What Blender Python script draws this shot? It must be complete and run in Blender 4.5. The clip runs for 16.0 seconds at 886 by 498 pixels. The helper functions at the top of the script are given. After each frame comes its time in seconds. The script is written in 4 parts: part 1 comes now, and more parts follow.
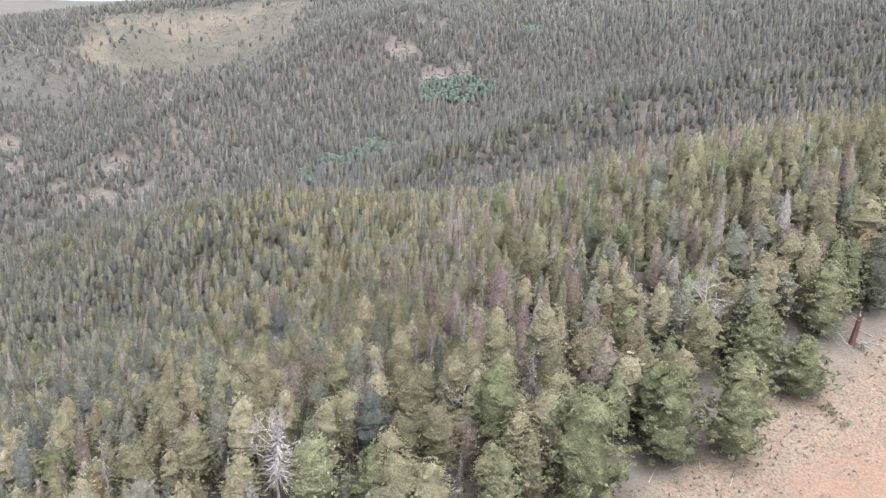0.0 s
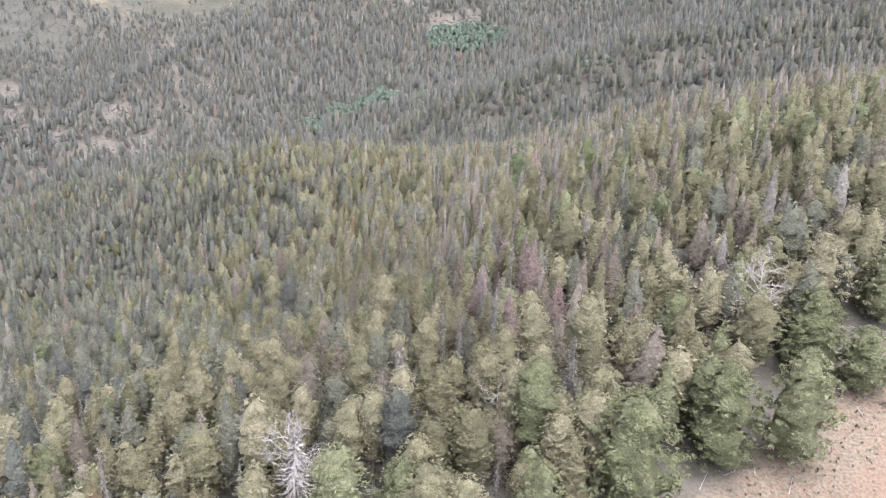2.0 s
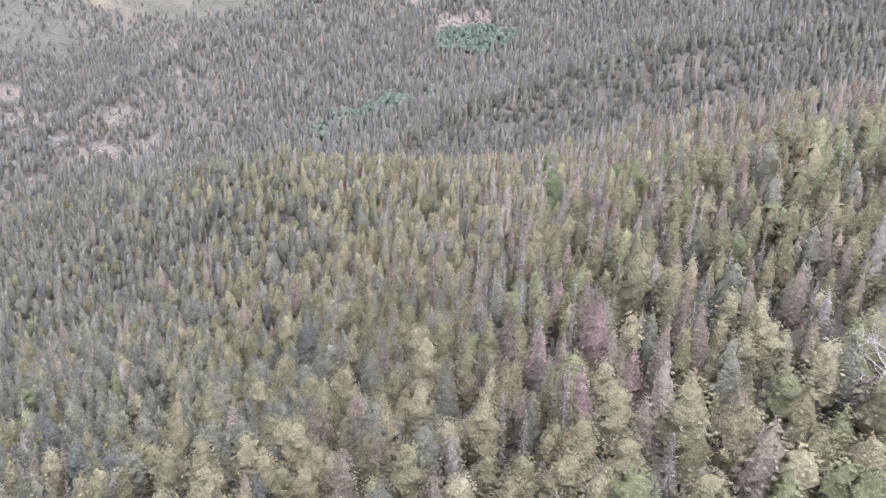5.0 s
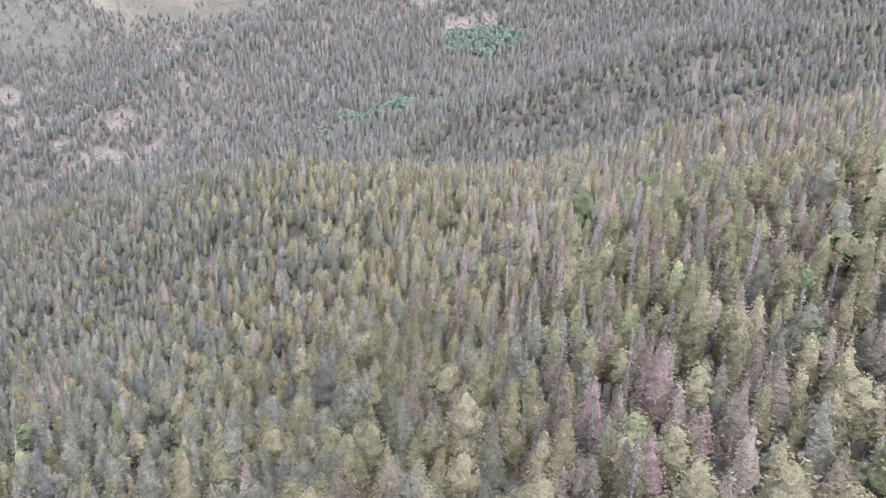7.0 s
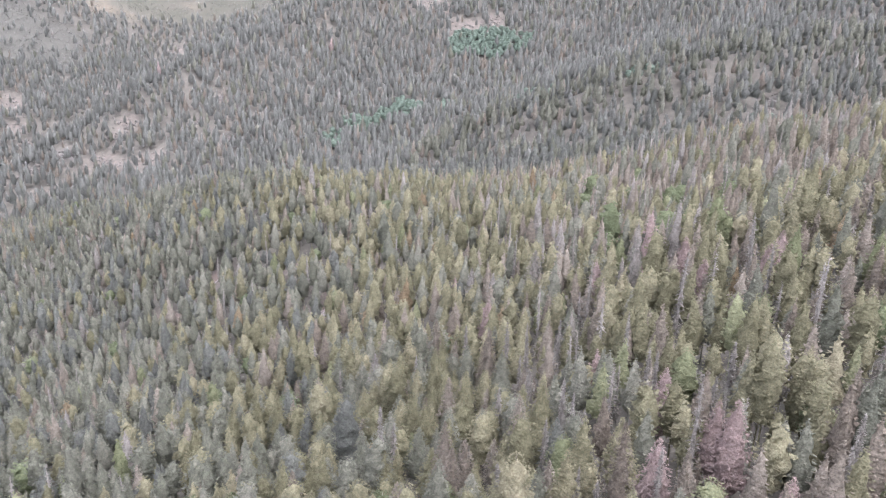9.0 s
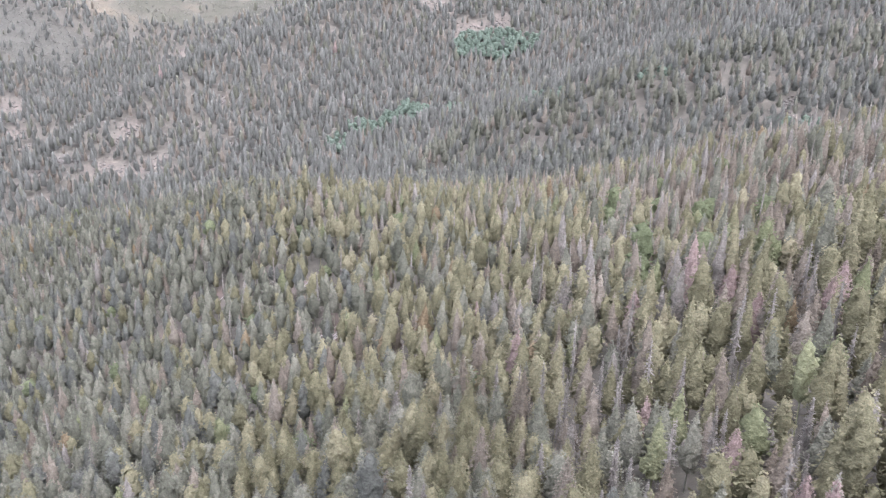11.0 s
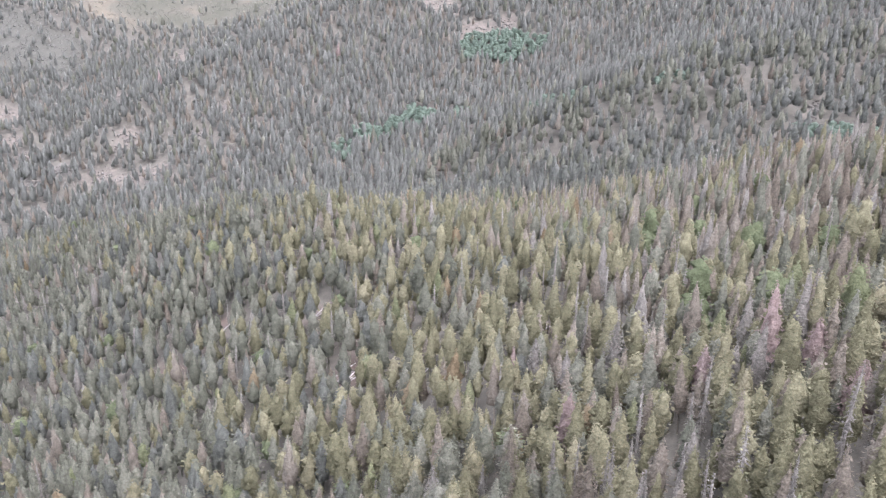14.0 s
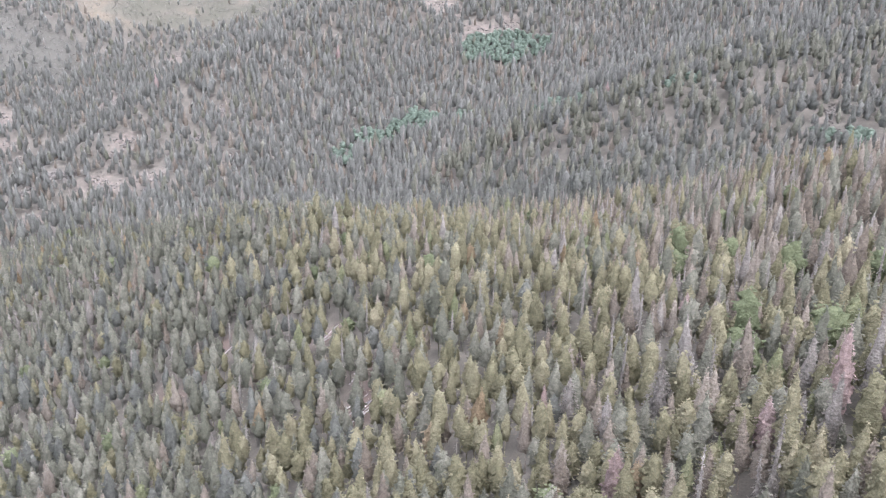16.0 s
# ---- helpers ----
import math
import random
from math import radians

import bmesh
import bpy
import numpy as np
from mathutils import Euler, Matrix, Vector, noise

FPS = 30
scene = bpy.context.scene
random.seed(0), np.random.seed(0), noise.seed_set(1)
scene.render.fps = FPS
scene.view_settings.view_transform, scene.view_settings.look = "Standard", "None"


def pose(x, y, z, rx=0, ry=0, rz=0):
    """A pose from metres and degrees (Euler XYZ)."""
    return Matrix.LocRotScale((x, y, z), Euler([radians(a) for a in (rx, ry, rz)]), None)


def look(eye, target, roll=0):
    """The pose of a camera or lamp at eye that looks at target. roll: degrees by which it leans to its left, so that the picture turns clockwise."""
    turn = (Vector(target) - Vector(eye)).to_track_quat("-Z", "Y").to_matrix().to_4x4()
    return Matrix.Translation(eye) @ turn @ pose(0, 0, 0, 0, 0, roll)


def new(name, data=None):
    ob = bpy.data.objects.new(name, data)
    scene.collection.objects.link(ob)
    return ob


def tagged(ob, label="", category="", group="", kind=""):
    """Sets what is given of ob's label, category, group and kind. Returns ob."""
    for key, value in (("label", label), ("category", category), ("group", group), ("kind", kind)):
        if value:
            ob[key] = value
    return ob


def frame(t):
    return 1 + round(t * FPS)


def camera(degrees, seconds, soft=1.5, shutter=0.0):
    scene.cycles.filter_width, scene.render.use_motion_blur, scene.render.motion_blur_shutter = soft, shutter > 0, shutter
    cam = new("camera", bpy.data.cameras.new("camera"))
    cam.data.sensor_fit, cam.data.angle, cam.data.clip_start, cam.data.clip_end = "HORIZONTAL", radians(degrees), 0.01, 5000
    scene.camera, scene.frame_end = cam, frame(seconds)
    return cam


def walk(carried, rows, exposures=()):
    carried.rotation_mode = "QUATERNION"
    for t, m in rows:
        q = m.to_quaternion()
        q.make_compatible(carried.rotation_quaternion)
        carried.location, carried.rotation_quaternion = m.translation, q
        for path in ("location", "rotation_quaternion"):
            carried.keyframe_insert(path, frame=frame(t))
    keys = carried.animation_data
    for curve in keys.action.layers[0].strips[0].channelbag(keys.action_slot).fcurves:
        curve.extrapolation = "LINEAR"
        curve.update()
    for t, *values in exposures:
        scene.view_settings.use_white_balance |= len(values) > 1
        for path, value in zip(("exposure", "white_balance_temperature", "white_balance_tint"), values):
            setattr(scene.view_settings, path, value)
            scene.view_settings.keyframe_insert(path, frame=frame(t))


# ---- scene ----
cam = camera(55, 16.0, soft=1.25)

PATH = [
    (0, look((0.15, 0.94, 74.65), (-7.14, 95.95, 44.33), 1.58)),
    (0.5, look((-0.64, 3.05, 74.77), (-8.02, 97.65, 43.22), 1.71)),
    (1, look((-1.48, 5.25, 74.86), (-8.89, 99.38, 41.93), 1.81)),
    (1.5, look((-2.38, 7.55, 74.92), (-9.75, 101.13, 40.46), 1.93)),
    (2, look((-3.31, 9.95, 74.96), (-10.68, 102.89, 38.81), 1.98)),
    (2.5, look((-4.29, 12.45, 74.97), (-11.69, 105.35, 38.72), 2.05)),
    (3, look((-5.30, 15.03, 74.94), (-12.75, 107.92, 38.67), 2.02)),
    (3.5, look((-6.33, 17.66, 74.88), (-13.84, 110.54, 38.61), 1.99)),
    (4, look((-7.37, 20.26, 74.81), (-14.95, 113.15, 38.56), 1.96)),
    (6.5, look((-12.83, 33.12, 74.41), (-20.74, 126.02, 38.26), 1.88)),
    (7, look((-13.90, 35.49, 74.38), (-21.89, 128.38, 38.23), 1.80)),
    (7.5, look((-14.98, 37.78, 74.37), (-23.04, 130.68, 38.26), 1.74)),
    (8, look((-16.03, 40.04, 74.39), (-24.15, 132.93, 38.28), 1.73)),
    (8.5, look((-17.04, 42.29, 74.42), (-25.27, 135.18, 38.31), 1.65)),
    (9, look((-18.06, 44.58, 74.45), (-26.39, 137.44, 38.28), 1.54)),
    (11.5, look((-23.14, 56.56, 74.72), (-31.76, 149.37, 38.49), 1.14)),
    (12, look((-24.16, 59.04, 74.78), (-32.83, 151.84, 38.54), 1.08)),
    (12.5, look((-25.18, 61.56, 74.83), (-33.87, 154.34, 38.55), 1.01)),
    (13, look((-26.22, 64.12, 74.88), (-34.91, 156.89, 38.58), 0.97)),
    (13.5, look((-27.28, 66.73, 74.92), (-35.94, 159.49, 38.58), 0.91)),
    (14, look((-28.36, 69.37, 74.97), (-36.99, 162.13, 38.61), 0.82)),
    (14.5, look((-29.47, 72.04, 75.02), (-38.06, 164.77, 38.59), 0.76)),
    (15, look((-30.61, 74.72, 75.07), (-39.13, 167.46, 38.64), 0.72)),
    (15.5, look((-31.80, 77.40, 75.12), (-40.24, 170.14, 38.66), 0.69)),
    (16, look((-33.06, 80.10, 75.16), (-41.38, 172.85, 38.70), 0.66)),
]
walk(cam, PATH, [(0, 2.06, 6080, 12.6), (3.5, 2.26, 5900, 17), (8, 2.28, 5810, 18.3), (16, 2.3, 5800, 18)])

# ---- daylight: an overcast sky ----
SUN_HEIGHT, SUN_TURN = radians(73), radians(150)
world = bpy.data.worlds.new("overcast_sky")
scene.world = world
world.use_nodes = True
wn, wl = world.node_tree.nodes, world.node_tree.links
sky = wn.new("ShaderNodeTexSky")
sky.sky_type, sky.sun_disc = "NISHITA", False
sky.sun_elevation, sky.sun_rotation = SUN_HEIGHT, SUN_TURN
sky.air_density, sky.dust_density, sky.ozone_density = 1.0, 6.0, 1.0
grey = wn.new("ShaderNodeHueSaturation")
grey.inputs["Saturation"].default_value = 0.35
wl.new(sky.outputs[0], grey.inputs["Color"])
wl.new(grey.outputs[0], wn["Background"].inputs["Color"])
wn["Background"].inputs["Strength"].default_value = 0.15
sun_data = bpy.data.lights.new("sun", "SUN")
sun_data.energy, sun_data.angle, sun_data.color = 1.25, radians(95), (1.0, 0.97, 0.93)
sun = new("sun", sun_data)
sun.matrix_world = look((0, 0, 300), (-300 * math.sin(SUN_TURN) / math.tan(SUN_HEIGHT), -300 * math.cos(SUN_TURN) / math.tan(SUN_HEIGHT), 0))


# ---- materials ----
def material(name, rough=0.9):
    m = bpy.data.materials.new(name)
    m.use_nodes = True
    n, l = m.node_tree.nodes, m.node_tree.links
    b = n["Principled BSDF"]
    b.inputs["Roughness"].default_value = rough
    b.inputs["Specular IOR Level"].default_value = 0.2
    return m, n, l, b


def ramp(n, l, factor, stops):
    r = n.new("ShaderNodeValToRGB")
    while len(r.color_ramp.elements) < len(stops):
        r.color_ramp.elements.new(0.5)
    for e, (at, colour) in zip(r.color_ramp.elements, stops):
        e.position, e.color = at, (*colour, 1)
    l.new(factor, r.inputs[0])
    return r.outputs[0]


def grain(n, l, scale, detail=3.0, where=None):
    g = n.new("ShaderNodeTexNoise")
    g.inputs["Scale"].default_value, g.inputs["Detail"].default_value = scale, detail
    if where is None:
        where = n.new("ShaderNodeNewGeometry").outputs["Position"]
    l.new(where, g.inputs["Vector"])
    return g.outputs[0]


def mixed(n, l, factor, a, b, how="MIX"):
    m = n.new("ShaderNodeMix")
    m.data_type, m.blend_type = "RGBA", how
    for socket, value in ((m.inputs[0], factor), (m.inputs[6], a), (m.inputs[7], b)):
        if isinstance(value, (int, float)):
            socket.default_value = value
        elif isinstance(value, tuple):
            socket.default_value = (*value, 1)
        else:
            l.new(value, socket)
    return m.outputs[2]


def needles(name, dark, middle, pale, single=False, sheen=0.0):
    """Foliage: one tone for each tree, a spread of tones over its boughs, and fine grain."""
    m, n, l, b = material(name, 0.75)
    if single:
        tone = n.new("ShaderNodeObjectInfo").outputs["Random"]
    else:
        a = n.new("ShaderNodeAttribute")
        a.attribute_name = "tone"
        tone = a.outputs["Fac"]
    island = n.new("ShaderNodeNewGeometry").outputs["Random Per Island"]
    own = ramp(n, l, tone, [(0.0, dark), (0.5, middle), (1.0, pale)])
    vary = ramp(n, l, island, [(0.0, (0.9, 0.9, 0.9)), (0.5, (1.02, 1.02, 1.02)), (1.0, (1.13, 1.13, 1.12))])
    colour = mixed(n, l, 0.8, own, vary, "MULTIPLY")
    tufts, fine = grain(n, l, 1.6, 3.0), grain(n, l, 6.0, 3.0)
    colour = mixed(n, l, 0.85, colour, ramp(n, l, tufts, [(0.34, (0.8, 0.8, 0.8)), (0.66, (1.2, 1.2, 1.19))]), "MULTIPLY")
    colour = mixed(n, l, 0.85, colour, ramp(n, l, fine, [(0.34, (0.78, 0.78, 0.78)), (0.66, (1.22, 1.22, 1.21))]), "MULTIPLY")
    l.new(colour, b.inputs["Base Color"])
    flat = n.new("ShaderNodeMapping")
    flat.inputs["Scale"].default_value = (1, 1, 1.2)
    l.new(n.new("ShaderNodeNewGeometry").outputs["Position"], flat.inputs["Vector"])
    bump = n.new("ShaderNodeBump")
    bump.inputs["Strength"].default_value, bump.inputs["Distance"].default_value = 0.8, 0.45
    l.new(grain(n, l, 2.8, 6.0, flat.outputs[0]), bump.inputs["Height"])
    l.new(bump.outputs[0], b.inputs["Normal"])
    b.inputs["Sheen Weight"].default_value = sheen
    b.inputs["Specular IOR Level"].default_value = 0.05
    through_needles = n.new("ShaderNodeBsdfTranslucent")
    l.new(colour, through_needles.inputs["Color"])
    l.new(bump.outputs[0], through_needles.inputs["Normal"])
    both = n.new("ShaderNodeMixShader")
    both.inputs[0].default_value = 0.5
    l.new(b.outputs[0], both.inputs[1])
    l.new(through_needles.outputs[0], both.inputs[2])
    l.new(both.outputs[0], n["Material Output"].inputs["Surface"])
    return m


def bark(name, dark, pale, scale=4.0):
    m, n, l, b = material(name, 0.9)
    t = n.new("ShaderNodeTexCoord").outputs["Object"]
    stretch = n.new("ShaderNodeMapping")
    stretch.inputs["Scale"].default_value = (1, 1, 0.2)
    l.new(t, stretch.inputs["Vector"])
    g = grain(n, l, scale, 5.0, stretch.outputs[0])
    l.new(ramp(n, l, g, [(0.3, dark), (0.7, pale)]), b.inputs["Base Color"])
    bump = n.new("ShaderNodeBump")
    bump.inputs["Strength"].default_value, bump.inputs["Distance"].default_value = 0.6, 0.03
    l.new(g, bump.inputs["Height"])
    l.new(bump.outputs[0], b.inputs["Normal"])
    return m


OLIVE = ((0.133, 0.126, 0.080), (0.168, 0.159, 0.102), (0.212, 0.198, 0.132))
GREYGREEN = ((0.119, 0.121, 0.094), (0.149, 0.149, 0.118), (0.186, 0.183, 0.148))
BROWN = ((0.148, 0.126, 0.102), (0.184, 0.16, 0.132), (0.22, 0.195, 0.163))
RUST = ((0.205, 0.158, 0.146), (0.24, 0.187, 0.173), (0.272, 0.218, 0.203))
DEADGREY = ((0.182, 0.168, 0.15), (0.215, 0.199, 0.179), (0.25, 0.233, 0.212))
LEAF = ((0.110, 0.126, 0.074), (0.132, 0.149, 0.087), (0.158, 0.176, 0.104))
PINE = ((0.137, 0.147, 0.085), (0.170, 0.178, 0.106), (0.208, 0.213, 0.132))
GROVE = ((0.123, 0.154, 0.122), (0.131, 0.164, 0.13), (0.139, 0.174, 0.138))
# Distance haze mixed into the foliage colour of far growth.
HAZED = ((0.118, 0.119, 0.107), (0.145, 0.146, 0.132), (0.174, 0.175, 0.159))
# Darkened spruce tone; on the facing slope it stands for shade.
DARK_SHADED = ((0.102, 0.105, 0.093), (0.121, 0.124, 0.11), (0.145, 0.148, 0.131))
TAN = ((0.155, 0.119, 0.076), (0.188, 0.148, 0.096), (0.228, 0.186, 0.128))
PALE = ((0.16, 0.148, 0.096), (0.203, 0.187, 0.124), (0.252, 0.231, 0.16))
TONES = {"olive": OLIVE, "pale": PALE, "dark": DARK_SHADED, "tan": TAN, "pine": PINE, "greygreen": GREYGREEN, "brown": BROWN, "rust": RUST, "deadgrey": DEADGREY, "leaf": LEAF, "grove": GROVE, "silver": HAZED}
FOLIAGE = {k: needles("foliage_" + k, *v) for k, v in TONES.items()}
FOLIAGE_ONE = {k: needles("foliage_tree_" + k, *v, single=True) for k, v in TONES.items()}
BARK = bark("bark_brown", (0.10, 0.085, 0.070), (0.21, 0.175, 0.145))
BARK_GREY = bark("bark_dead_grey", (0.15, 0.14, 0.132), (0.31, 0.29, 0.28))
BARK_WHITE = bark("bark_bleached", (0.19, 0.178, 0.168), (0.35, 0.33, 0.315))
BARK_PALE = bark("bark_aspen", (0.22, 0.21, 0.17), (0.5, 0.48, 0.42))
BARK_RED = bark("bark_red_stump", (0.05, 0.026, 0.021), (0.105, 0.055, 0.043))


# ---- the relief of the mountainside: swells and hollows on three lattices over a leaning plain ----
SLOPE = (-8.2, 63.5, 71.4)
SWELLS_COARSE = [
    -0.3, -3.1, 9.7, 31.9, 10.1, 1,
    -0.9, -16.9, -11.8, 20.4, -7.3, -1.4,
    4.6, -4.6, -25.8, -22.8, -10.7, 3.7,
    3.7, 10, -0.5, 7.2, 2.1, 2.9,
    -6.6, 9.8, 24.3, 5.2, -0.7, 0,
    -1.5, 5.9, 11.5, 1.8, -0, -0,
]
SWELLS_FAR = [
    -1.5, -11.5, -5.5, 7.3, -27.4, -6.8, -8.5, 0.7,
    -1.5, -18.2, 2.9, -12, 2.5, 26.8, -8.8, -5.2,
    6.9, -3.7, 13.4, 18.9, -25.8, -19.2, -1, 5.9,
    10.1, -13.2, -13.2, 15.7, 0.4, 8.7, 5.6, 3.5,
    9.6, -26.5, -4.5, 22, 4.1, -4.1, -6.2, -3,
    6.3, -17.2, -3.4, 5, -4.1, 0.8, 0.8, -0.3,
    5.6, 9.6, -2.7, 0.9, -0.6, -0.5, 0.1, 0,
]
SWELLS_NEAR = [
    -0, -0.2, -0.7, 6.5, 10.8, -7.7, -7.5, 2.8,
    0, 0.4, 3.8, 2.6, 8.7, 2.4, -5.1, 0.5,
    0, 1.1, 6.5, -2.1, -4, 12, 4.5, 1.1,
    0.1, 0.7, -5.2, -4.9, 3.3, 0.2, 7, -0.7,
    -0.3, -0.8, -12, 1.4, 2.7, -6.8, 6.1, -0.9,
    -2.2, -6.5, 5.4, 11, -5.5, 1.8, 2.1, -0.3,
    -1.1, -0.4, 12.1, 0.4, -1.8, 3.3, -1.1, -1.8,
    2.5, 7.7, 6, 2.8, 5.9, -5.7, -5.6, -16,
]


# spurs with a gully on their left-hand side: the line of the crest, half width, height
SPURS = [
    ([(-335, 500), (-315, 546), (-284, 612), (-254, 654), (-205, 705), (-142, 795), (-90, 880)], 26, 16),
    ([(-75, 478), (-20, 484), (30, 476), (92, 482), (150, 506), (240, 545)], 24, 7.5),
]


def folds(x, y):
    """For each stretch of a spur: how far the places belong to it, metres past its crest, its half width and height."""
    for line, wide, tall in SPURS:
        for (ax, ay), (bx, by) in zip(line, line[1:]):
            long = math.hypot(bx - ax, by - ay)
            cx, cy = (bx - ax) / long, (by - ay) / long
            u, d = (x - ax) * cx + (y - ay) * cy, (y - ay) * cx - (x - ax) * cy
            yield 0.5 * (np.tanh((u + 2) / 14) - np.tanh((u - long - 2) / 14)), d, wide, tall


def relief(x, y):
    """The ground's height, in metres, at x and y (arrays)."""
    x, y = np.asarray(x, float), np.asarray(y, float)
    z = SLOPE[0] + SLOPE[1] * np.tanh(x / 300) + SLOPE[2] * np.tanh((y - 300) / 800)
    for swells, x0, y0, step, across in ((SWELLS_COARSE, -900, 0, 300, 6), (SWELLS_FAR, -500, 420, 110, 8), (SWELLS_NEAR, -220, 30, 50, 8)):
        for k, swell in enumerate(swells):
            a, b = x0 + step * (k % across), y0 + step * (k // across)
            z = z + swell * np.exp(-((x - a) ** 2 + (y - b) ** 2) / (1.1 * step * step))
    for share, d, wide, tall in folds(x, y):
        z = z + share * tall * (np.exp(-((d / wide) ** 2)) - 1.5 * np.exp(-(((d - 1.8 * wide) / (1.1 * wide)) ** 2)))
    z = z + 1.1 * np.clip((-past_treeline(x, y) - 4) / 12, 0, 1) * np.clip((340 - y) / 90, 0, 1)
    z = z + 0.35 * np.sin(x / 5.3 + 1.3 * np.sin(y / 9.1)) * np.sin(y / 6.7 + np.sin(x / 8.3))
    away = np.hypot(x + 60, y - 350)
    fade = np.clip((away - 900) / 900, 0, 1)
    fade = fade * fade * (3 - 2 * fade)
    return z * (1 - fade) + (-45) * fade


def height(x, y):
    return float(relief(np.array([x]), np.array([y]))[0])


# clearings: x, y, half length, half width, turn in degrees
MEADOWS = [(-386, 1003, 124, 86, 21), (-296, 975, 50, 82, 17), (-316, 1118, 54, 106, 16)]
BRUSH = [(-473, 806, 46.8, 63.7, 30), (-510, 843, 19.7, 28.8, 31), (-487, 809, 35.3, 72.8, 32), (-453, 765, 44.2, 26.5, 31)]
BARE = [
    (-358, 735, 14.2, 28.8, 26), (-328, 695, 7.1, 12.3, 26), (-225, 608, 5.9, 9.6, 20), (-206, 597, 4.6, 6.5, 19), (-276, 575, 7.0, 6.8, 26),
    (-278, 562, 5.4, 6.4, 27), (-278, 536, 9.6, 10.7, 28), (-257, 530, 14.4, 12.3, 26), (-239, 532, 6.4, 16.4, 24), (-300, 502, 9.0, 7.8, 32),
    (-411, 663, 11, 24, 33), (-387, 628, 9, 11, 33), (19, 665, 9.8, 6.5, -4), (94, 440, 2.1, 7.9, -17), (-202, 552, 2.9, 7.9, 20),
    (-232, 578, 3.8, 5.8, 22), (-314, 522, 5.6, 5.1, 32), (-373, 613, 5.3, 4.2, 32), (-102, 778, 15, 20, 7), (-71, 725, 8, 5, 6),
    (-44, 747, 7.0, 17.2, 3), (-67, 739, 15.4, 13.2, 4), (-87, 768, 8.5, 9.9, 5), (-85, 447, 2, 4.7, 9),
    (-350, 726, 7.6, 40.5, 26), (-357, 868, 11.3, 15.7, 22),
]
ROCK_BAND = (-301, 538, 12.1, 2.4, 30)
GAPS = [(-70, 238, 5, 4, 0), (-60, 219, 4, 6, 0), (-58, 206, 5, 5, 0), (-110, 239, 5, 5, 0), (-98, 248, 4, 4, 0), (-21, 202, 2.5, 4, 0), (-28, 224, 3, 4, 0)]


def past_treeline(x, y):
    """Metres out from the edge of the wood onto the open soil beside the track."""
    return ((x - 5) * 37 - (y - 66) * 45) / 58.3 + 1.2 * np.sin(x / 4.1) + 0.8 * np.sin(y / 2.7 + 1)


def open_soil(x, y):
    d = past_treeline(x, y)
    return np.clip((d + 3) / 3.0, 0, 1) * np.clip((70 - d) / 20, 0, 1) * np.clip((y + 60) / 30, 0, 1)


def track(x, y):
    d = past_treeline(x, y)
    return np.clip((d - 7) / 3, 0, 1) * np.clip((32 - d) / 6, 0, 1) * np.clip((y + 60) / 30, 0, 1)


def inside(spots, x, y, soft=0.25):
    """How far, 0 to 1, the places x, y lie inside one of the oval spots."""
    best = np.zeros(np.shape(x))
    for a, b, rx, ry, turn in spots:
        c, s = math.cos(radians(turn)), math.sin(radians(turn))
        u, v = (x - a) * c + (y - b) * s, -(x - a) * s + (y - b) * c
        r = np.hypot(u / rx, v / ry) + 0.12 * np.sin(u / rx * 7 + a) + 0.1 * np.sin(v / ry * 9 + b)
        best = np.maximum(best, np.clip((1 - r) / soft + 0.5, 0, 1))
    return best


def ticks(lo, a, b, hi, step, grow=1.16):
    """Places along an axis: even between a and b, ever wider out to lo and hi."""
    out, v, d = list(np.arange(a, b, step)), b, step
    while v < hi:
        out.append(v)
        d *= grow
        v += d
    v, d, low = a, step, []
    while v > lo:
        d *= grow
        v -= d
        low.append(max(v, lo))
    return np.array(low[::-1] + out + [hi])


def sheet_mesh(name, xs, ys):
    gx, gy = np.meshgrid(xs, ys)
    gz = relief(gx, gy)
    co = np.stack([gx, gy, gz], -1).reshape(-1, 3)
    nx, ny = len(xs), len(ys)
    i = (np.arange(ny - 1)[:, None] * nx + np.arange(nx - 1)).ravel()
    quads = np.stack([i, i + 1, i + nx + 1, i + nx], 1)
    me = bpy.data.meshes.new(name)
    me.from_pydata(co.tolist(), [], quads.tolist())
    for key, spots, soft in (("meadow", MEADOWS, 0.3), ("brush", BRUSH, 0.5), ("bare", BARE, 0.5), ("gap", GAPS, 0.6), ("rock", [ROCK_BAND], 0.8)):
        me.attributes.new(key, "FLOAT", "POINT").data.foreach_set("value", inside(spots, co[:, 0], co[:, 1], soft).astype(np.float32))
    for key, cover in (("soil", open_soil), ("track", track)):
        me.attributes.new(key, "FLOAT", "POINT").data.foreach_set("value", cover(co[:, 0], co[:, 1]).astype(np.float32))
    me.polygons.foreach_set("use_smooth", np.ones(len(quads), bool))
    return me


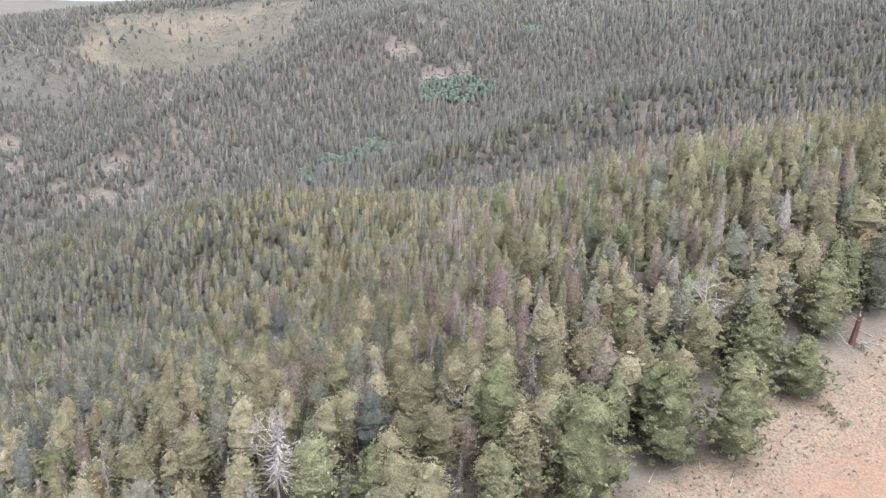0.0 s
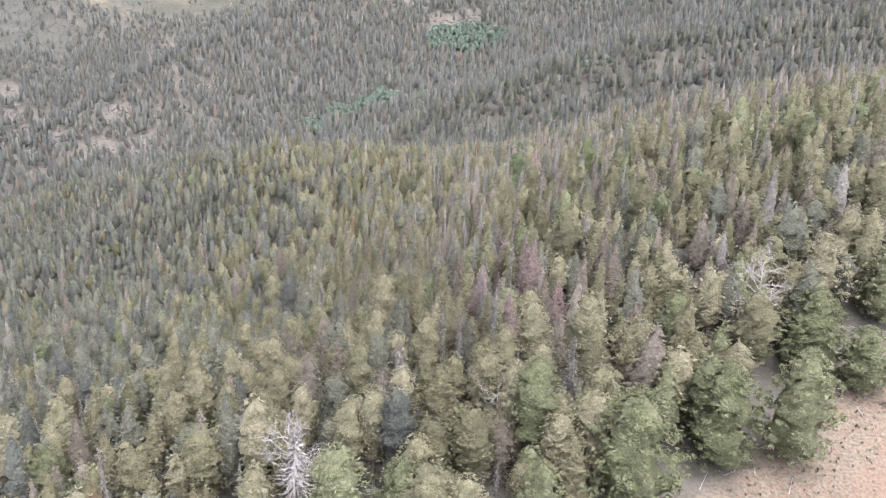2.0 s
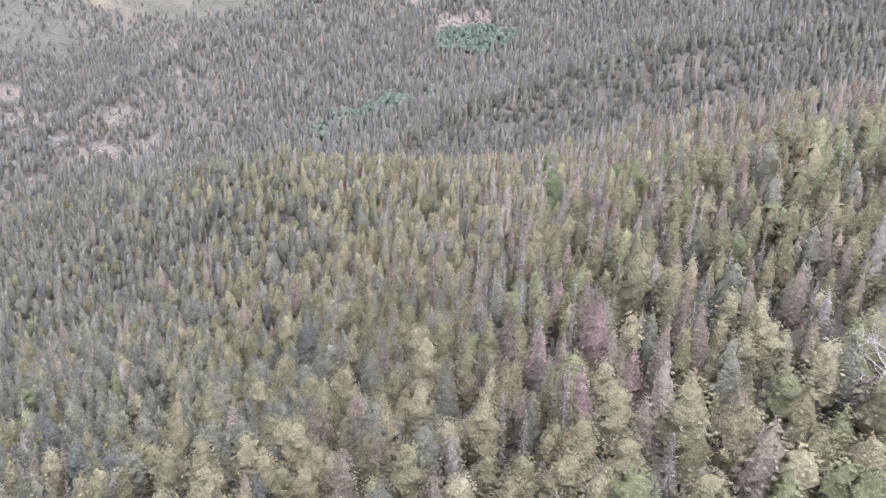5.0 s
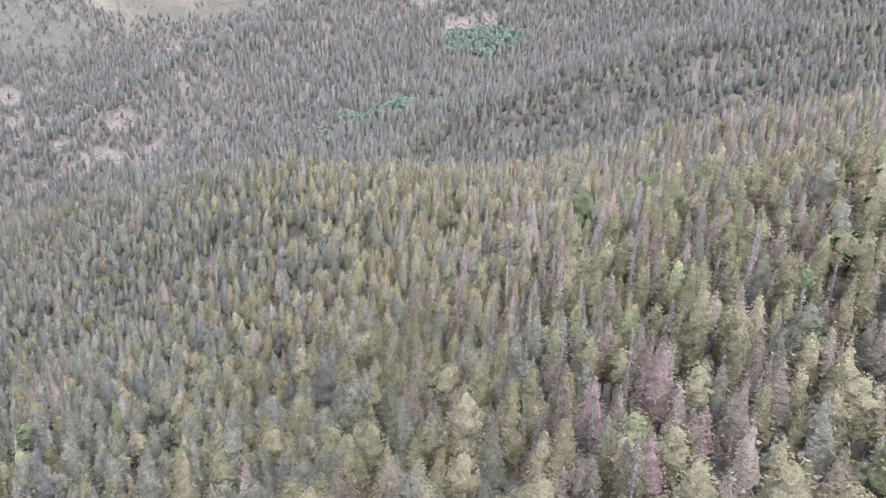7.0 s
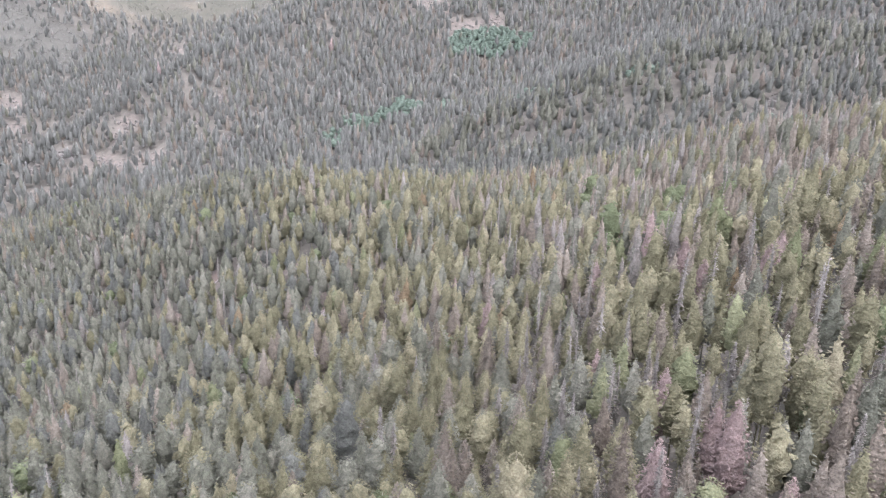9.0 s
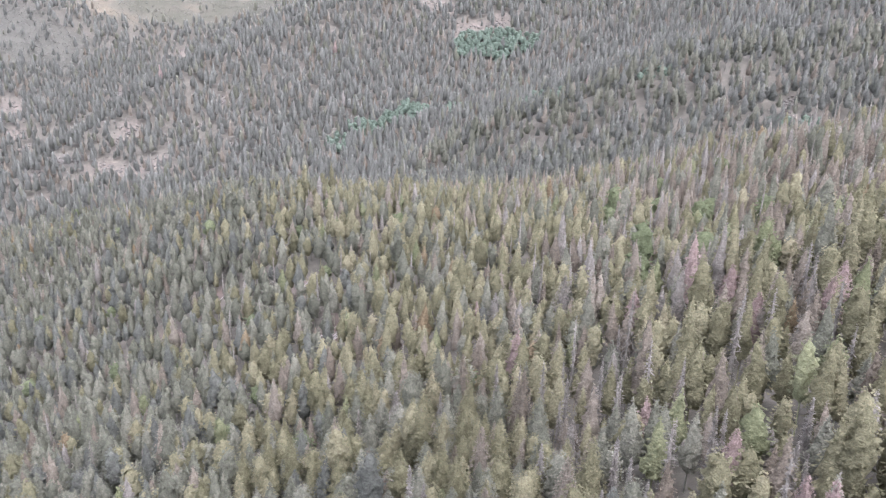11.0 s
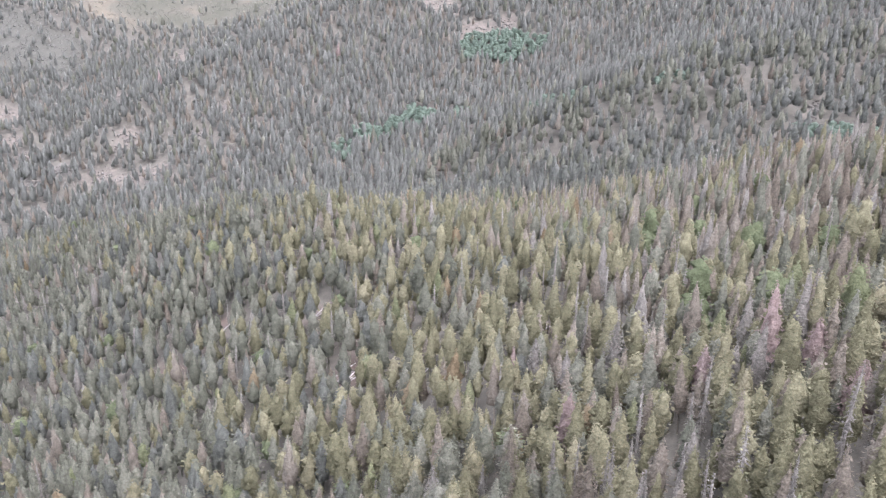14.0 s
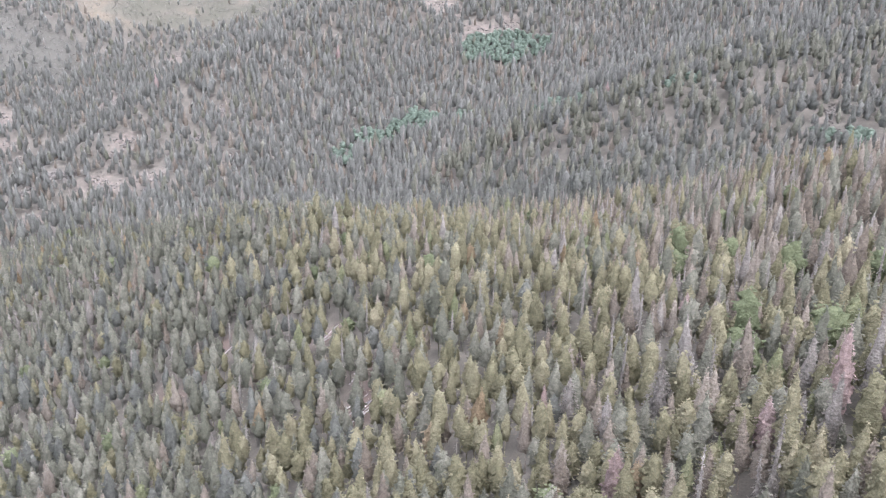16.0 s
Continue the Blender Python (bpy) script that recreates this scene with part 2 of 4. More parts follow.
def ground_material():
    m, n, l, b = material("forest_ground", 0.95)

    def cover(key, jitter):
        a = n.new("ShaderNodeAttribute")
        a.attribute_name = key
        add = n.new("ShaderNodeMath")
        add.operation = "MULTIPLY_ADD"
        add.inputs[1].default_value = 1.4
        add.inputs[2].default_value = -0.7
        l.new(jitter, add.inputs[0])
        total = n.new("ShaderNodeMath")
        total.operation = "ADD"
        total.use_clamp = True
        l.new(a.outputs["Fac"], total.inputs[0])
        edge = n.new("ShaderNodeMath")
        edge.operation = "MULTIPLY"
        l.new(add.outputs[0], edge.inputs[0])
        l.new(a.outputs["Fac"], edge.inputs[1])
        l.new(edge.outputs[0], total.inputs[1])
        return total.outputs[0]

    coarse, middle, fine = grain(n, l, 0.05, 5.0), grain(n, l, 0.45, 5.0), grain(n, l, 3.5, 6.0)
    duff = ramp(n, l, middle, [(0.3, (0.058, 0.053, 0.044)), (0.55, (0.080, 0.073, 0.061)), (0.75, (0.104, 0.095, 0.08))])
    grass = ramp(n, l, middle, [(0.3, (0.054, 0.050, 0.039)), (0.5, (0.070, 0.065, 0.051)), (0.7, (0.086, 0.080, 0.063))])
    bare = ramp(n, l, middle, [(0.3, (0.066, 0.058, 0.049)), (0.55, (0.097, 0.083, 0.070)), (0.75, (0.132, 0.113, 0.096))])
    red = ramp(n, l, coarse, [(0.35, (0.128, 0.077, 0.053)), (0.6, (0.140, 0.094, 0.069))])
    dry = ramp(n, l, fine, [(0.35, (0.078, 0.062, 0.046)), (0.5, (0.110, 0.093, 0.070)), (0.7, (0.136, 0.118, 0.091))])
    flecked = ramp(n, l, grain(n, l, 1.6, 6.0), [(0.35, (0.35, 0.35, 0.35)), (0.62, (1, 1, 1))])
    soil = mixed(n, l, flecked, red, dry)
    soil = mixed(n, l, cover("track", middle), soil, red)
    patches = ramp(n, l, grain(n, l, 0.022, 6.0), [(0.36, (0.78, 0.82, 0.78)), (0.5, (1.0, 1.0, 1.0)), (0.62, (1.42, 1.3, 1.22))])
    grass = mixed(n, l, 1.0, grass, patches, "MULTIPLY")
    c = mixed(n, l, cover("meadow", middle), duff, grass)
    c = mixed(n, l, cover("brush", middle), c, ramp(n, l, middle, [(0.3, (0.046, 0.044, 0.037)), (0.7, (0.074, 0.071, 0.059))]))
    c = mixed(n, l, cover("bare", middle), c, bare)
    c = mixed(n, l, cover("rock", middle), c, (0.11, 0.103, 0.094))
    c = mixed(n, l, cover("gap", middle), c, (0.085, 0.062, 0.052))
    c = mixed(n, l, cover("soil", middle), c, soil)
    speck = ramp(n, l, fine, [(0.3, (0.7, 0.7, 0.7)), (0.65, (1.15, 1.15, 1.15))])
    l.new(mixed(n, l, 0.7, c, speck, "MULTIPLY"), b.inputs["Base Color"])
    bump = n.new("ShaderNodeBump")
    bump.inputs["Strength"].default_value, bump.inputs["Distance"].default_value = 0.7, 0.12
    l.new(fine, bump.inputs["Height"])
    l.new(bump.outputs[0], b.inputs["Normal"])
    return m


ground = new("ground", sheet_mesh("ground", ticks(-4900, -400, 280, 4900, 6.0), ticks(-4900, -20, 900, 4900, 6.0)))
ground.data.materials.append(ground_material())
tagged(ground, "brown needle-strewn mountainside with dry meadows and bare soil", "ground", kind="structure")


# ---- tree shapes, as arrays of points and triangles ----
def bough_set(rng, count, tall, foot, wide, profile, size, droop, spread=0.35, layers=0.5, own=0.42):
    """Boughs round an upright axis: each a pointed spray of two triangles, folded along its middle, in loose whorls."""
    u = (np.arange(count) + rng.random(count)) / count
    u = u + layers / 9 * np.sin(u * 9 * 6.283) / 6.283
    z = foot + (tall - foot) * u ** 0.95
    turn = np.arange(count) * 2.39996 + rng.normal(0, 0.5, count)
    reach = wide * profile(u) * (1 + rng.normal(0, 0.11, count)).clip(0.7, 1.25)
    long = size * (0.6 + 0.5 * profile(u)) * (0.7 + 0.6 * rng.random(count))
    broad = long * (0.36 + 0.26 * rng.random(count))
    fall = -droop * (1.25 - u) + rng.normal(0, 0.25, count)
    out = np.stack([np.cos(turn), np.sin(turn), np.zeros(count)], 1)
    side = np.stack([-np.sin(turn), np.cos(turn), np.zeros(count)], 1)
    up = np.array([0, 0, 1.0])
    way = out * np.cos(fall)[:, None] + up * np.sin(fall)[:, None]
    lift = up * np.cos(fall)[:, None] - out * np.sin(fall)[:, None]
    tip = out * reach[:, None] + up * z[:, None]
    root = tip - way * long[:, None]
    mid = tip - way * (long * (0.4 + 0.2 * rng.random(count)))[:, None]
    twist = rng.normal(0, spread, count)[:, None]
    left = mid - lift * (long * 0.16)[:, None] + (side + lift * twist) * (broad * 0.5)[:, None]
    right = mid - lift * (long * 0.16)[:, None] - (side + lift * twist) * (broad * 0.5)[:, None]
    v = np.stack([root, left, tip, right], 1).reshape(-1, 3)
    k = np.arange(count)[:, None] * 4
    f = np.concatenate([k + [0, 2, 1], k + [0, 3, 2]])
    return v, f, soft_normals(v, f, own)


def core_set(rng, tall, foot, wide, profile, rings=4, sides=5, rough=0.22, own=0.3):
    """The lumpy body of a crown: rings of uneven radius, closed at the top, with rounded boughs that stand out and hollows between."""
    r, t = np.meshgrid(np.arange(rings), np.arange(sides), indexing="ij")
    u = ((r + 0.08) / rings).ravel()
    a = (2 * math.pi * (t + 0.5 * (r % 2)) / sides).ravel() + rng.normal(0, 0.5 / sides, rings * sides)
    lumps = np.zeros(rings * sides)
    for k in range(5):
        lumps += np.sin(a * rng.integers(1, 2 + sides // 3) + u * rng.uniform(5, 3.2 * rings) + rng.uniform(0, 6.28))
    k = wide * profile(u) * (1 - 0.4 * rough + rough * (0.28 * lumps + rng.normal(0, 0.22, rings * sides))).clip(0.45, 1.3)
    z = foot + (tall - foot) * (u + rng.normal(0, 0.1, rings * sides) / rings)
    v = np.concatenate([np.stack([k * np.cos(a), k * np.sin(a), z], 1), [(rng.normal(0, 0.05) * wide, rng.normal(0, 0.05) * wide, tall)]])
    fs = []
    for r in range(rings - 1):
        for t in range(sides):
            a, b = r * sides + t, r * sides + (t + 1) % sides
            fs += [(a, b, b + sides), (a, b + sides, a + sides)]
    top = (rings - 1) * sides
    fs += [(top + t, top + (t + 1) % sides, len(v) - 1) for t in range(sides)]
    f = np.array(fs)
    face = np.cross(v[f[:, 1]] - v[f[:, 0]], v[f[:, 2]] - v[f[:, 0]])
    n = np.zeros_like(v)
    for q in range(3):
        np.add.at(n, f[:, q], face)
    out = unit(v * (1, 1, 0))
    high = ((v[:, 2] - v[:, 2].min()) / np.ptp(v[:, 2])) ** 2
    return v, f, unit(2.2 * own * unit(n) + 0.9 * out + (0.15 + 1.1 * high)[:, None] * np.array([0, 0, 1.0]))


def stick(a, b, r0, r1, sides=4):
    """A tapered limb from a to b."""
    a, b = np.array(a, float), np.array(b, float)
    d = (b - a) / np.linalg.norm(b - a)
    e = np.cross(d, (0.3, 0.2, 0.93) if abs(d[2]) < 0.9 else (1, 0, 0))
    e /= np.linalg.norm(e)
    g = np.cross(d, e)
    ring = [e * math.cos(t) + g * math.sin(t) for t in np.arange(sides) * 2 * math.pi / sides]
    v = np.array([a + q * r0 for q in ring] + [b + q * r1 for q in ring])
    f = []
    for s in range(sides):
        n = (s + 1) % sides
        f += [(s, n, sides + n), (s, sides + n, sides + s)]
    f += [(sides, sides + s, sides + s + 1) for s in range(1, sides - 1)]
    return v, np.array(f)


def soft_normals(v, f, own=0.18):
    """Normals of a crown: outwards from its axis on the flanks, upwards at the top, with a share of each spray's own."""
    n = np.zeros_like(v, dtype=float)
    face = np.cross(v[f[:, 1]] - v[f[:, 0]], v[f[:, 2]] - v[f[:, 0]])
    out = unit(v * (1, 1, 0))
    high = ((v[:, 2] - v[:, 2].min()) / (np.ptp(v[:, 2]) + 1e-6)) ** 2
    body = 0.9 * out + (0.25 + 1.1 * high)[:, None] * np.array([0, 0, 1.0])
    face = unit(face)
    face *= np.where((face * body[f[:, 0]]).sum(1, keepdims=True) < 0, -1, 1)
    for k in range(3):
        np.add.at(n, f[:, k], face)
    return unit(own * unit(n) + unit(body))


def unit(a):
    return a / (np.linalg.norm(a, axis=-1, keepdims=True) + 1e-9)


def clump_set(rng, clumps, per, tall, foot, wide, profile, puff, flat=0.75):
    """A crown of rounded needle clumps: each a puff of small overlapping sprays."""
    u = ((np.arange(clumps) + rng.random(clumps)) / clumps) ** 0.92
    z = foot + (tall - foot - puff * 0.35) * u
    turn = np.arange(clumps) * 2.39996 + rng.normal(0, 0.45, clumps)
    size = puff * (0.62 + 0.5 * profile(u)) * rng.uniform(0.72, 1.3, clumps)
    reach = (wide * profile(u) * rng.normal(1.0, 0.16, clumps).clip(0.6, 1.4) - size * 0.55).clip(0.02, None)
    heart = np.stack([reach * np.cos(turn), reach * np.sin(turn), z], 1)
    out = np.stack([np.cos(turn), np.sin(turn), np.full(clumps, 0.55)], 1)
    heart, size, out = np.repeat(heart, per, 0), np.repeat(size, per)[:, None], np.repeat(out, per, 0)
    way = unit(rng.normal(0, 1, (clumps * per, 3)) + 0.85 * out)
    at = heart + way * size * rng.uniform(0.55, 1.0, (clumps * per, 1)) * np.array([1, 1, flat])
    along = unit(np.cross(way, rng.normal(0, 1, way.shape)) + 0.35 * way + np.array([0, 0, 0.15]))
    side = unit(np.cross(along, way) + 0.4 * rng.normal(0, 1, way.shape))
    long = size * rng.uniform(0.55, 0.95, (clumps * per, 1)) * 0.78
    v = np.stack([at - along * long * 0.6, at + side * long * 0.24 - way * long * 0.1, at + along * long * 0.6, at - side * long * 0.24 - way * long * 0.1], 1).reshape(-1, 3)
    k = np.arange(clumps * per)[:, None] * 4
    soft = unit(0.75 * way + 0.5 * out + np.array([0, 0, 0.35]))
    return v, np.concatenate([k + [0, 2, 1], k + [0, 3, 2]]), np.repeat(soft, 4, 0)


def twig_set(rng, count, tall, foot, wide, profile):
    """Bare drooping twigs round a dead stem."""
    u = (np.arange(count) + rng.random(count)) / count
    z = foot + (tall - foot) * u
    turn = np.arange(count) * 2.39996 + rng.normal(0, 0.6, count)
    reach = wide * profile(u) * rng.uniform(0.45, 1.25, count)
    out = np.stack([np.cos(turn), np.sin(turn), np.zeros(count)], 1)
    side = np.stack([-np.sin(turn), np.cos(turn), rng.normal(0, 0.6, count)], 1)
    root = np.stack([0 * z, 0 * z, z], 1)
    tip = root + out * reach[:, None] + np.array([0, 0, 1.0]) * (reach * rng.normal(-0.15, 0.4, count))[:, None]
    mid = root + (tip - root) * 0.45 + np.array([0, 0, 0.06])
    thick = (0.025 + 0.04 * rng.random(count))[:, None]
    v = np.stack([root, mid + side * thick, tip, mid - side * thick], 1).reshape(-1, 3)
    k = np.arange(count)[:, None] * 4
    return v, np.concatenate([k + [0, 2, 1], k + [0, 3, 2]])


def joined(pieces):
    """Pieces of points, triangles and, if they have them, normals as one."""
    vs, fs, ns, k = [], [], [], 0
    for v, f, *n in pieces:
        f = np.array(f)
        soft = n[0] if n else soft_normals(v, f)
        face = np.cross(v[f[:, 1]] - v[f[:, 0]], v[f[:, 2]] - v[f[:, 0]])
        turned = (face * soft[f].sum(1)).sum(1) < 0
        f[turned] = f[turned][:, [0, 2, 1]]
        vs.append(v)
        fs.append(f + k)
        ns.append(soft)
        k += len(v)
    return np.concatenate(vs), np.concatenate(fs), np.concatenate(ns)


def domed(u, widest, power):
    below = 0.72 + 0.28 * (u / widest).clip(0, 1)
    above = (1 - ((u - widest) / (1.02 - widest)).clip(0, 1) ** 2).clip(0.01, 1) ** power
    return np.where(u < widest, below, above)


def spruce_shape(u):
    return np.where(u < 0.25, 0.78 + 0.22 * u / 0.25, ((1.03 - u) / 0.78).clip(0.02, 1) ** 0.72)


def pine_shape(u):
    return domed(u, 0.38, 0.62) * (1 + 0.08 * np.sin(u * 23))


def round_shape(u):
    return np.sqrt(np.clip(1.02 - (2 * u - 0.9) ** 2 * 0.85, 0.03, 1))


def spire_shape(u):
    return np.clip(0.55 * (1 - u) ** 0.5 + 0.06, 0.06, 1)


def edge_shape(u):
    return domed(u, 0.28, 0.62) * (1 + 0.12 * np.sin(u * 31))


SHAPES = {"edge": edge_shape, "spruce": spruce_shape, "pine": pine_shape, "aspen": round_shape, "spire": spire_shape}


def mesh_of(name, v, f, mat, tone=None, smooth=True, normals=None):
    me = bpy.data.meshes.new(name)
    v, f = np.asarray(v, np.float32), np.asarray(f, np.int32)
    me.vertices.add(len(v))
    me.vertices.foreach_set("co", v.ravel())
    me.loops.add(f.size)
    me.loops.foreach_set("vertex_index", f.ravel())
    me.polygons.add(len(f))
    me.polygons.foreach_set("loop_start", np.arange(0, f.size, 3, dtype=np.int32))
    me.polygons.foreach_set("use_smooth", np.full(len(f), smooth))
    me.update(calc_edges=True)
    if normals is not None:
        me.attributes.new("custom_normal", "FLOAT_VECTOR", "POINT").data.foreach_set("vector", np.asarray(normals, np.float32).ravel())
    if tone is not None:
        me.attributes.new("tone", "FLOAT", "POINT").data.foreach_set("value", np.asarray(tone, np.float32))
    me.materials.append(mat)
    return me


# ---- where the trees stand ----
def scatter(rng, x0, x1, y0, y1, step):
    """Places one step apart on average, shaken well."""
    gx, gy = np.meshgrid(np.arange(x0, x1, step), np.arange(y0, y1, step))
    x = gx.ravel() + rng.uniform(-0.44, 0.44, gx.size) * step
    y = gy.ravel() + rng.uniform(-0.44, 0.44, gy.size) * step
    return x, y


def wedge(x, y):
    """The stretch of land that the flight looks over."""
    return (x > -0.64 * y - 14) & (x < 0.46 * y + 18) & (y > 52)


def patchy(x, y, size, seed):
    """A smooth field from 0 to 1 that parts the stand into patches."""
    a = np.sin(x / size + seed) * np.cos(y / (size * 1.2) - seed * 1.7)
    b = np.sin((x + y) / (size * 0.61) + 2.1 * seed) * np.cos((x - y) / (size * 0.73) + seed)
    return 0.5 + 0.27 * a + 0.23 * b


ASPENS = [
    (-46, 713, 31.4, 19.3, 2), (-3, 551, 14.5, 10.3, -3), (-18, 563, 6.8, 20.9, -1),
    (-93, 600, 13.5, 17.4, 7), (-68, 606, 8, 9, 5), (-121, 571, 13.4, 16.0, 11), (-132, 547, 6.1, 13.4, 12), (-106, 585, 7.9, 11.4, 9), (100, 413, 18.2, 7.2, -20),
    (14, 813, 14, 14, -1), (38, 476, 11.3, 5.3, -9), (-2, 183, 2, 4.3, -11),
    (7, 181, 2.8, 4.2, -15), (-2, 234, 2.7, 9.7, -8), (16, 224, 2, 7.7, -14), (8, 236, 2, 6.7, -11),
]


def far_side(x):
    """Where the ground beyond the first hollow begins."""
    return 355 - 0.42 * x.clip(-260, 0) + 0.1 * x.clip(0, 200)


def kinds_of(rng, x, y):
    """A species and tone for each place, by zone and by chance; far tones hold haze and shade."""
    n, r, q = len(x), rng.random(len(x)), rng.random(len(x))
    far = y > far_side(x)
    left = 1 / (1 + np.exp((x + 24 + 0.23 * y) / 12))
    weary = np.clip((y - 175) / 45, 0, 1) / (1 + np.exp(-(x + 0.55 * (y - 235)) / 14)) * ~far
    ailing = np.exp(-(((x - 4) / 30) ** 2) - ((y - 150) / 75) ** 2) * (0.5 + patchy(x, y, 17, 3.0))
    out = np.where(r < 0.74 - 0.64 * left, "olive", "greygreen").astype(object)
    fade, dead, rusty = 0.08 + 0.17 * ailing + 0.34 * weary, 0.035 + 0.13 * ailing + 0.14 * weary, 0.012 * ailing * (1 - left)
    out[rng.random(n) < 0.5 * weary] = "greygreen"
    fresh = rng.random(n)
    out[fresh < np.where(past_treeline(x, y) > -14, 0.22, 0.045) * (1 - left)] = "pine"
    out[(fresh > 0.35) & (fresh < np.where(y < 100, 0.68, 0.42 - 0.07 * left))] = "pale"
    out[fresh > 0.992 - 0.02 * ailing] = "tan"
    out[q < fade + dead + rusty] = "brown"
    out[q < dead + rusty] = "deadgrey"
    out[q < rusty] = "rust"
    out[(rng.random(n) < 0.26 * left) & (q > 0.25)] = "dark"
    # Far trees carry the haze in their foliage tone.
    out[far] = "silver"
    facing = (y < 530 + 0.35 * x + 15 * np.sin(x / 40)) & (x > -70)
    out[far & (r < np.where(facing, 0.3, 0.10))] = "greygreen"
    # Shade of the facing slope, put into the tree colour.
    out[far & facing & (r > 0.3) & (r < 0.6)] = "dark"
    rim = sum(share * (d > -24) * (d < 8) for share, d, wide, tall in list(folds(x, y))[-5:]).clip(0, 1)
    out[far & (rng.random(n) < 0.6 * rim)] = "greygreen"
    # Drainage spruces behind the spur, darkened further to set off its crest.
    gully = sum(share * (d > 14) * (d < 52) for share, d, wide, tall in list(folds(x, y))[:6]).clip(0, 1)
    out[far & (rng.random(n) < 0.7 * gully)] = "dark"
    # Darker tone in a band just beyond the near crest.
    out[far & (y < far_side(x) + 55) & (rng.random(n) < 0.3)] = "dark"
    out[far & (r > 0.92)] = "brown"
    out[far & (r > 0.985)] = "deadgrey"
    out[far & (r > 0.9996)] = "rust"
    out[~far & (rng.random(n) < 0.006)] = "leaf"
    out[(inside(ASPENS, x, y, 0.3) > 0.4) & (rng.random(n) < 0.9)] = "leaf"
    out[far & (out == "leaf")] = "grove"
    return out


def form_of(rng, kind):
    if kind in ("leaf", "grove"):
        return "aspen"
    if kind == "deadgrey":
        return "spire" if rng.random() < 0.7 else "spruce"
    if kind in ("brown", "rust"):
        return "spruce"
    return "pine" if rng.random() < (0.45 if kind in ("olive", "pine", "pale") else 0.25) else "spruce"


# ---- the stand on the slopes: joined crowns, one object for each kind and zone ----
def unit_templates(detail, copies):
    """Trees of unit height and crown radius: points, triangles and normals."""
    out = {}
    for form in SHAPES:
        rng = np.random.default_rng(hash_of(form) + detail)
        out[form] = []
        for _ in range(copies):
            v, f, n = joined(template_metres(rng, form, detail, 6.2))
            out[form].append((v / np.array([1.0, 1.0, 6.2]), f, n))
    return out


def hash_of(word):
    return sum(ord(c) * (i + 3) for i, c in enumerate(word))


def template_metres(rng, form, detail, tall):
    """A tree of crown radius 1 and the given height."""
    shape = SHAPES[form]
    foot = {"spruce": 0.30, "pine": 0.38, "aspen": 0.38, "spire": 0.12, "edge": 0.1}[form] * tall * (1.0 if detail > 2 else 0.7)
    rings, sides, count, size = {5: (8, 7, 88, 0.31), 4: (6, 6, 33, 0.42), 3: (6, 5, 26, 0.52), 2: (4, 5, 4, 0.6), 1: (3, 4, 0, 0.6)}[detail]
    if form == "spire":
        pieces = [core_set(rng, tall * 0.97, foot, 0.42, shape, rings, 5, 0.5, 0.4)]
        if detail > 2:
            pieces.append(bough_set(rng, count // 2, tall, foot, 0.95, shape, size, 0.45, 0.6))
            pieces.append(twig_set(rng, {5: 70, 4: 30, 3: 12}[detail], tall, foot, 1.3, shape))
        return pieces
    if form == "aspen" and detail > 2:
        return [core_set(rng, tall * 0.96, foot, 0.84, shape, 6, 7, 0.5, 0.5), bough_set(rng, count, tall, foot, 1.04, shape, size, 0.0, 0.8)]
    slim = shape if form == "aspen" else lambda u: shape(u) * (1.12 - (0.18 if detail > 3 else 0.36) * u)
    pieces = [core_set(rng, tall * 0.96, foot, {5: 0.83, 4: 0.86, 3: 0.88, 2: 0.98, 1: 1.05}[detail], slim, rings, sides, {5: 0.44, 4: 0.42}.get(detail, 0.5), 0.5)]
    if count:
        pieces.append(bough_set(rng, count, tall, foot, 1.02 if detail > 3 else 1.06, slim, size, {"spruce": 0.3, "pine": -0.1, "aspen": 0.1, "edge": 0.1}[form], 0.6))
    if detail >= 4:
        pieces.append(stick((0, 0, -0.4), (0, 0, foot * 1.4), 0.07, 0.05, 3))
    return pieces


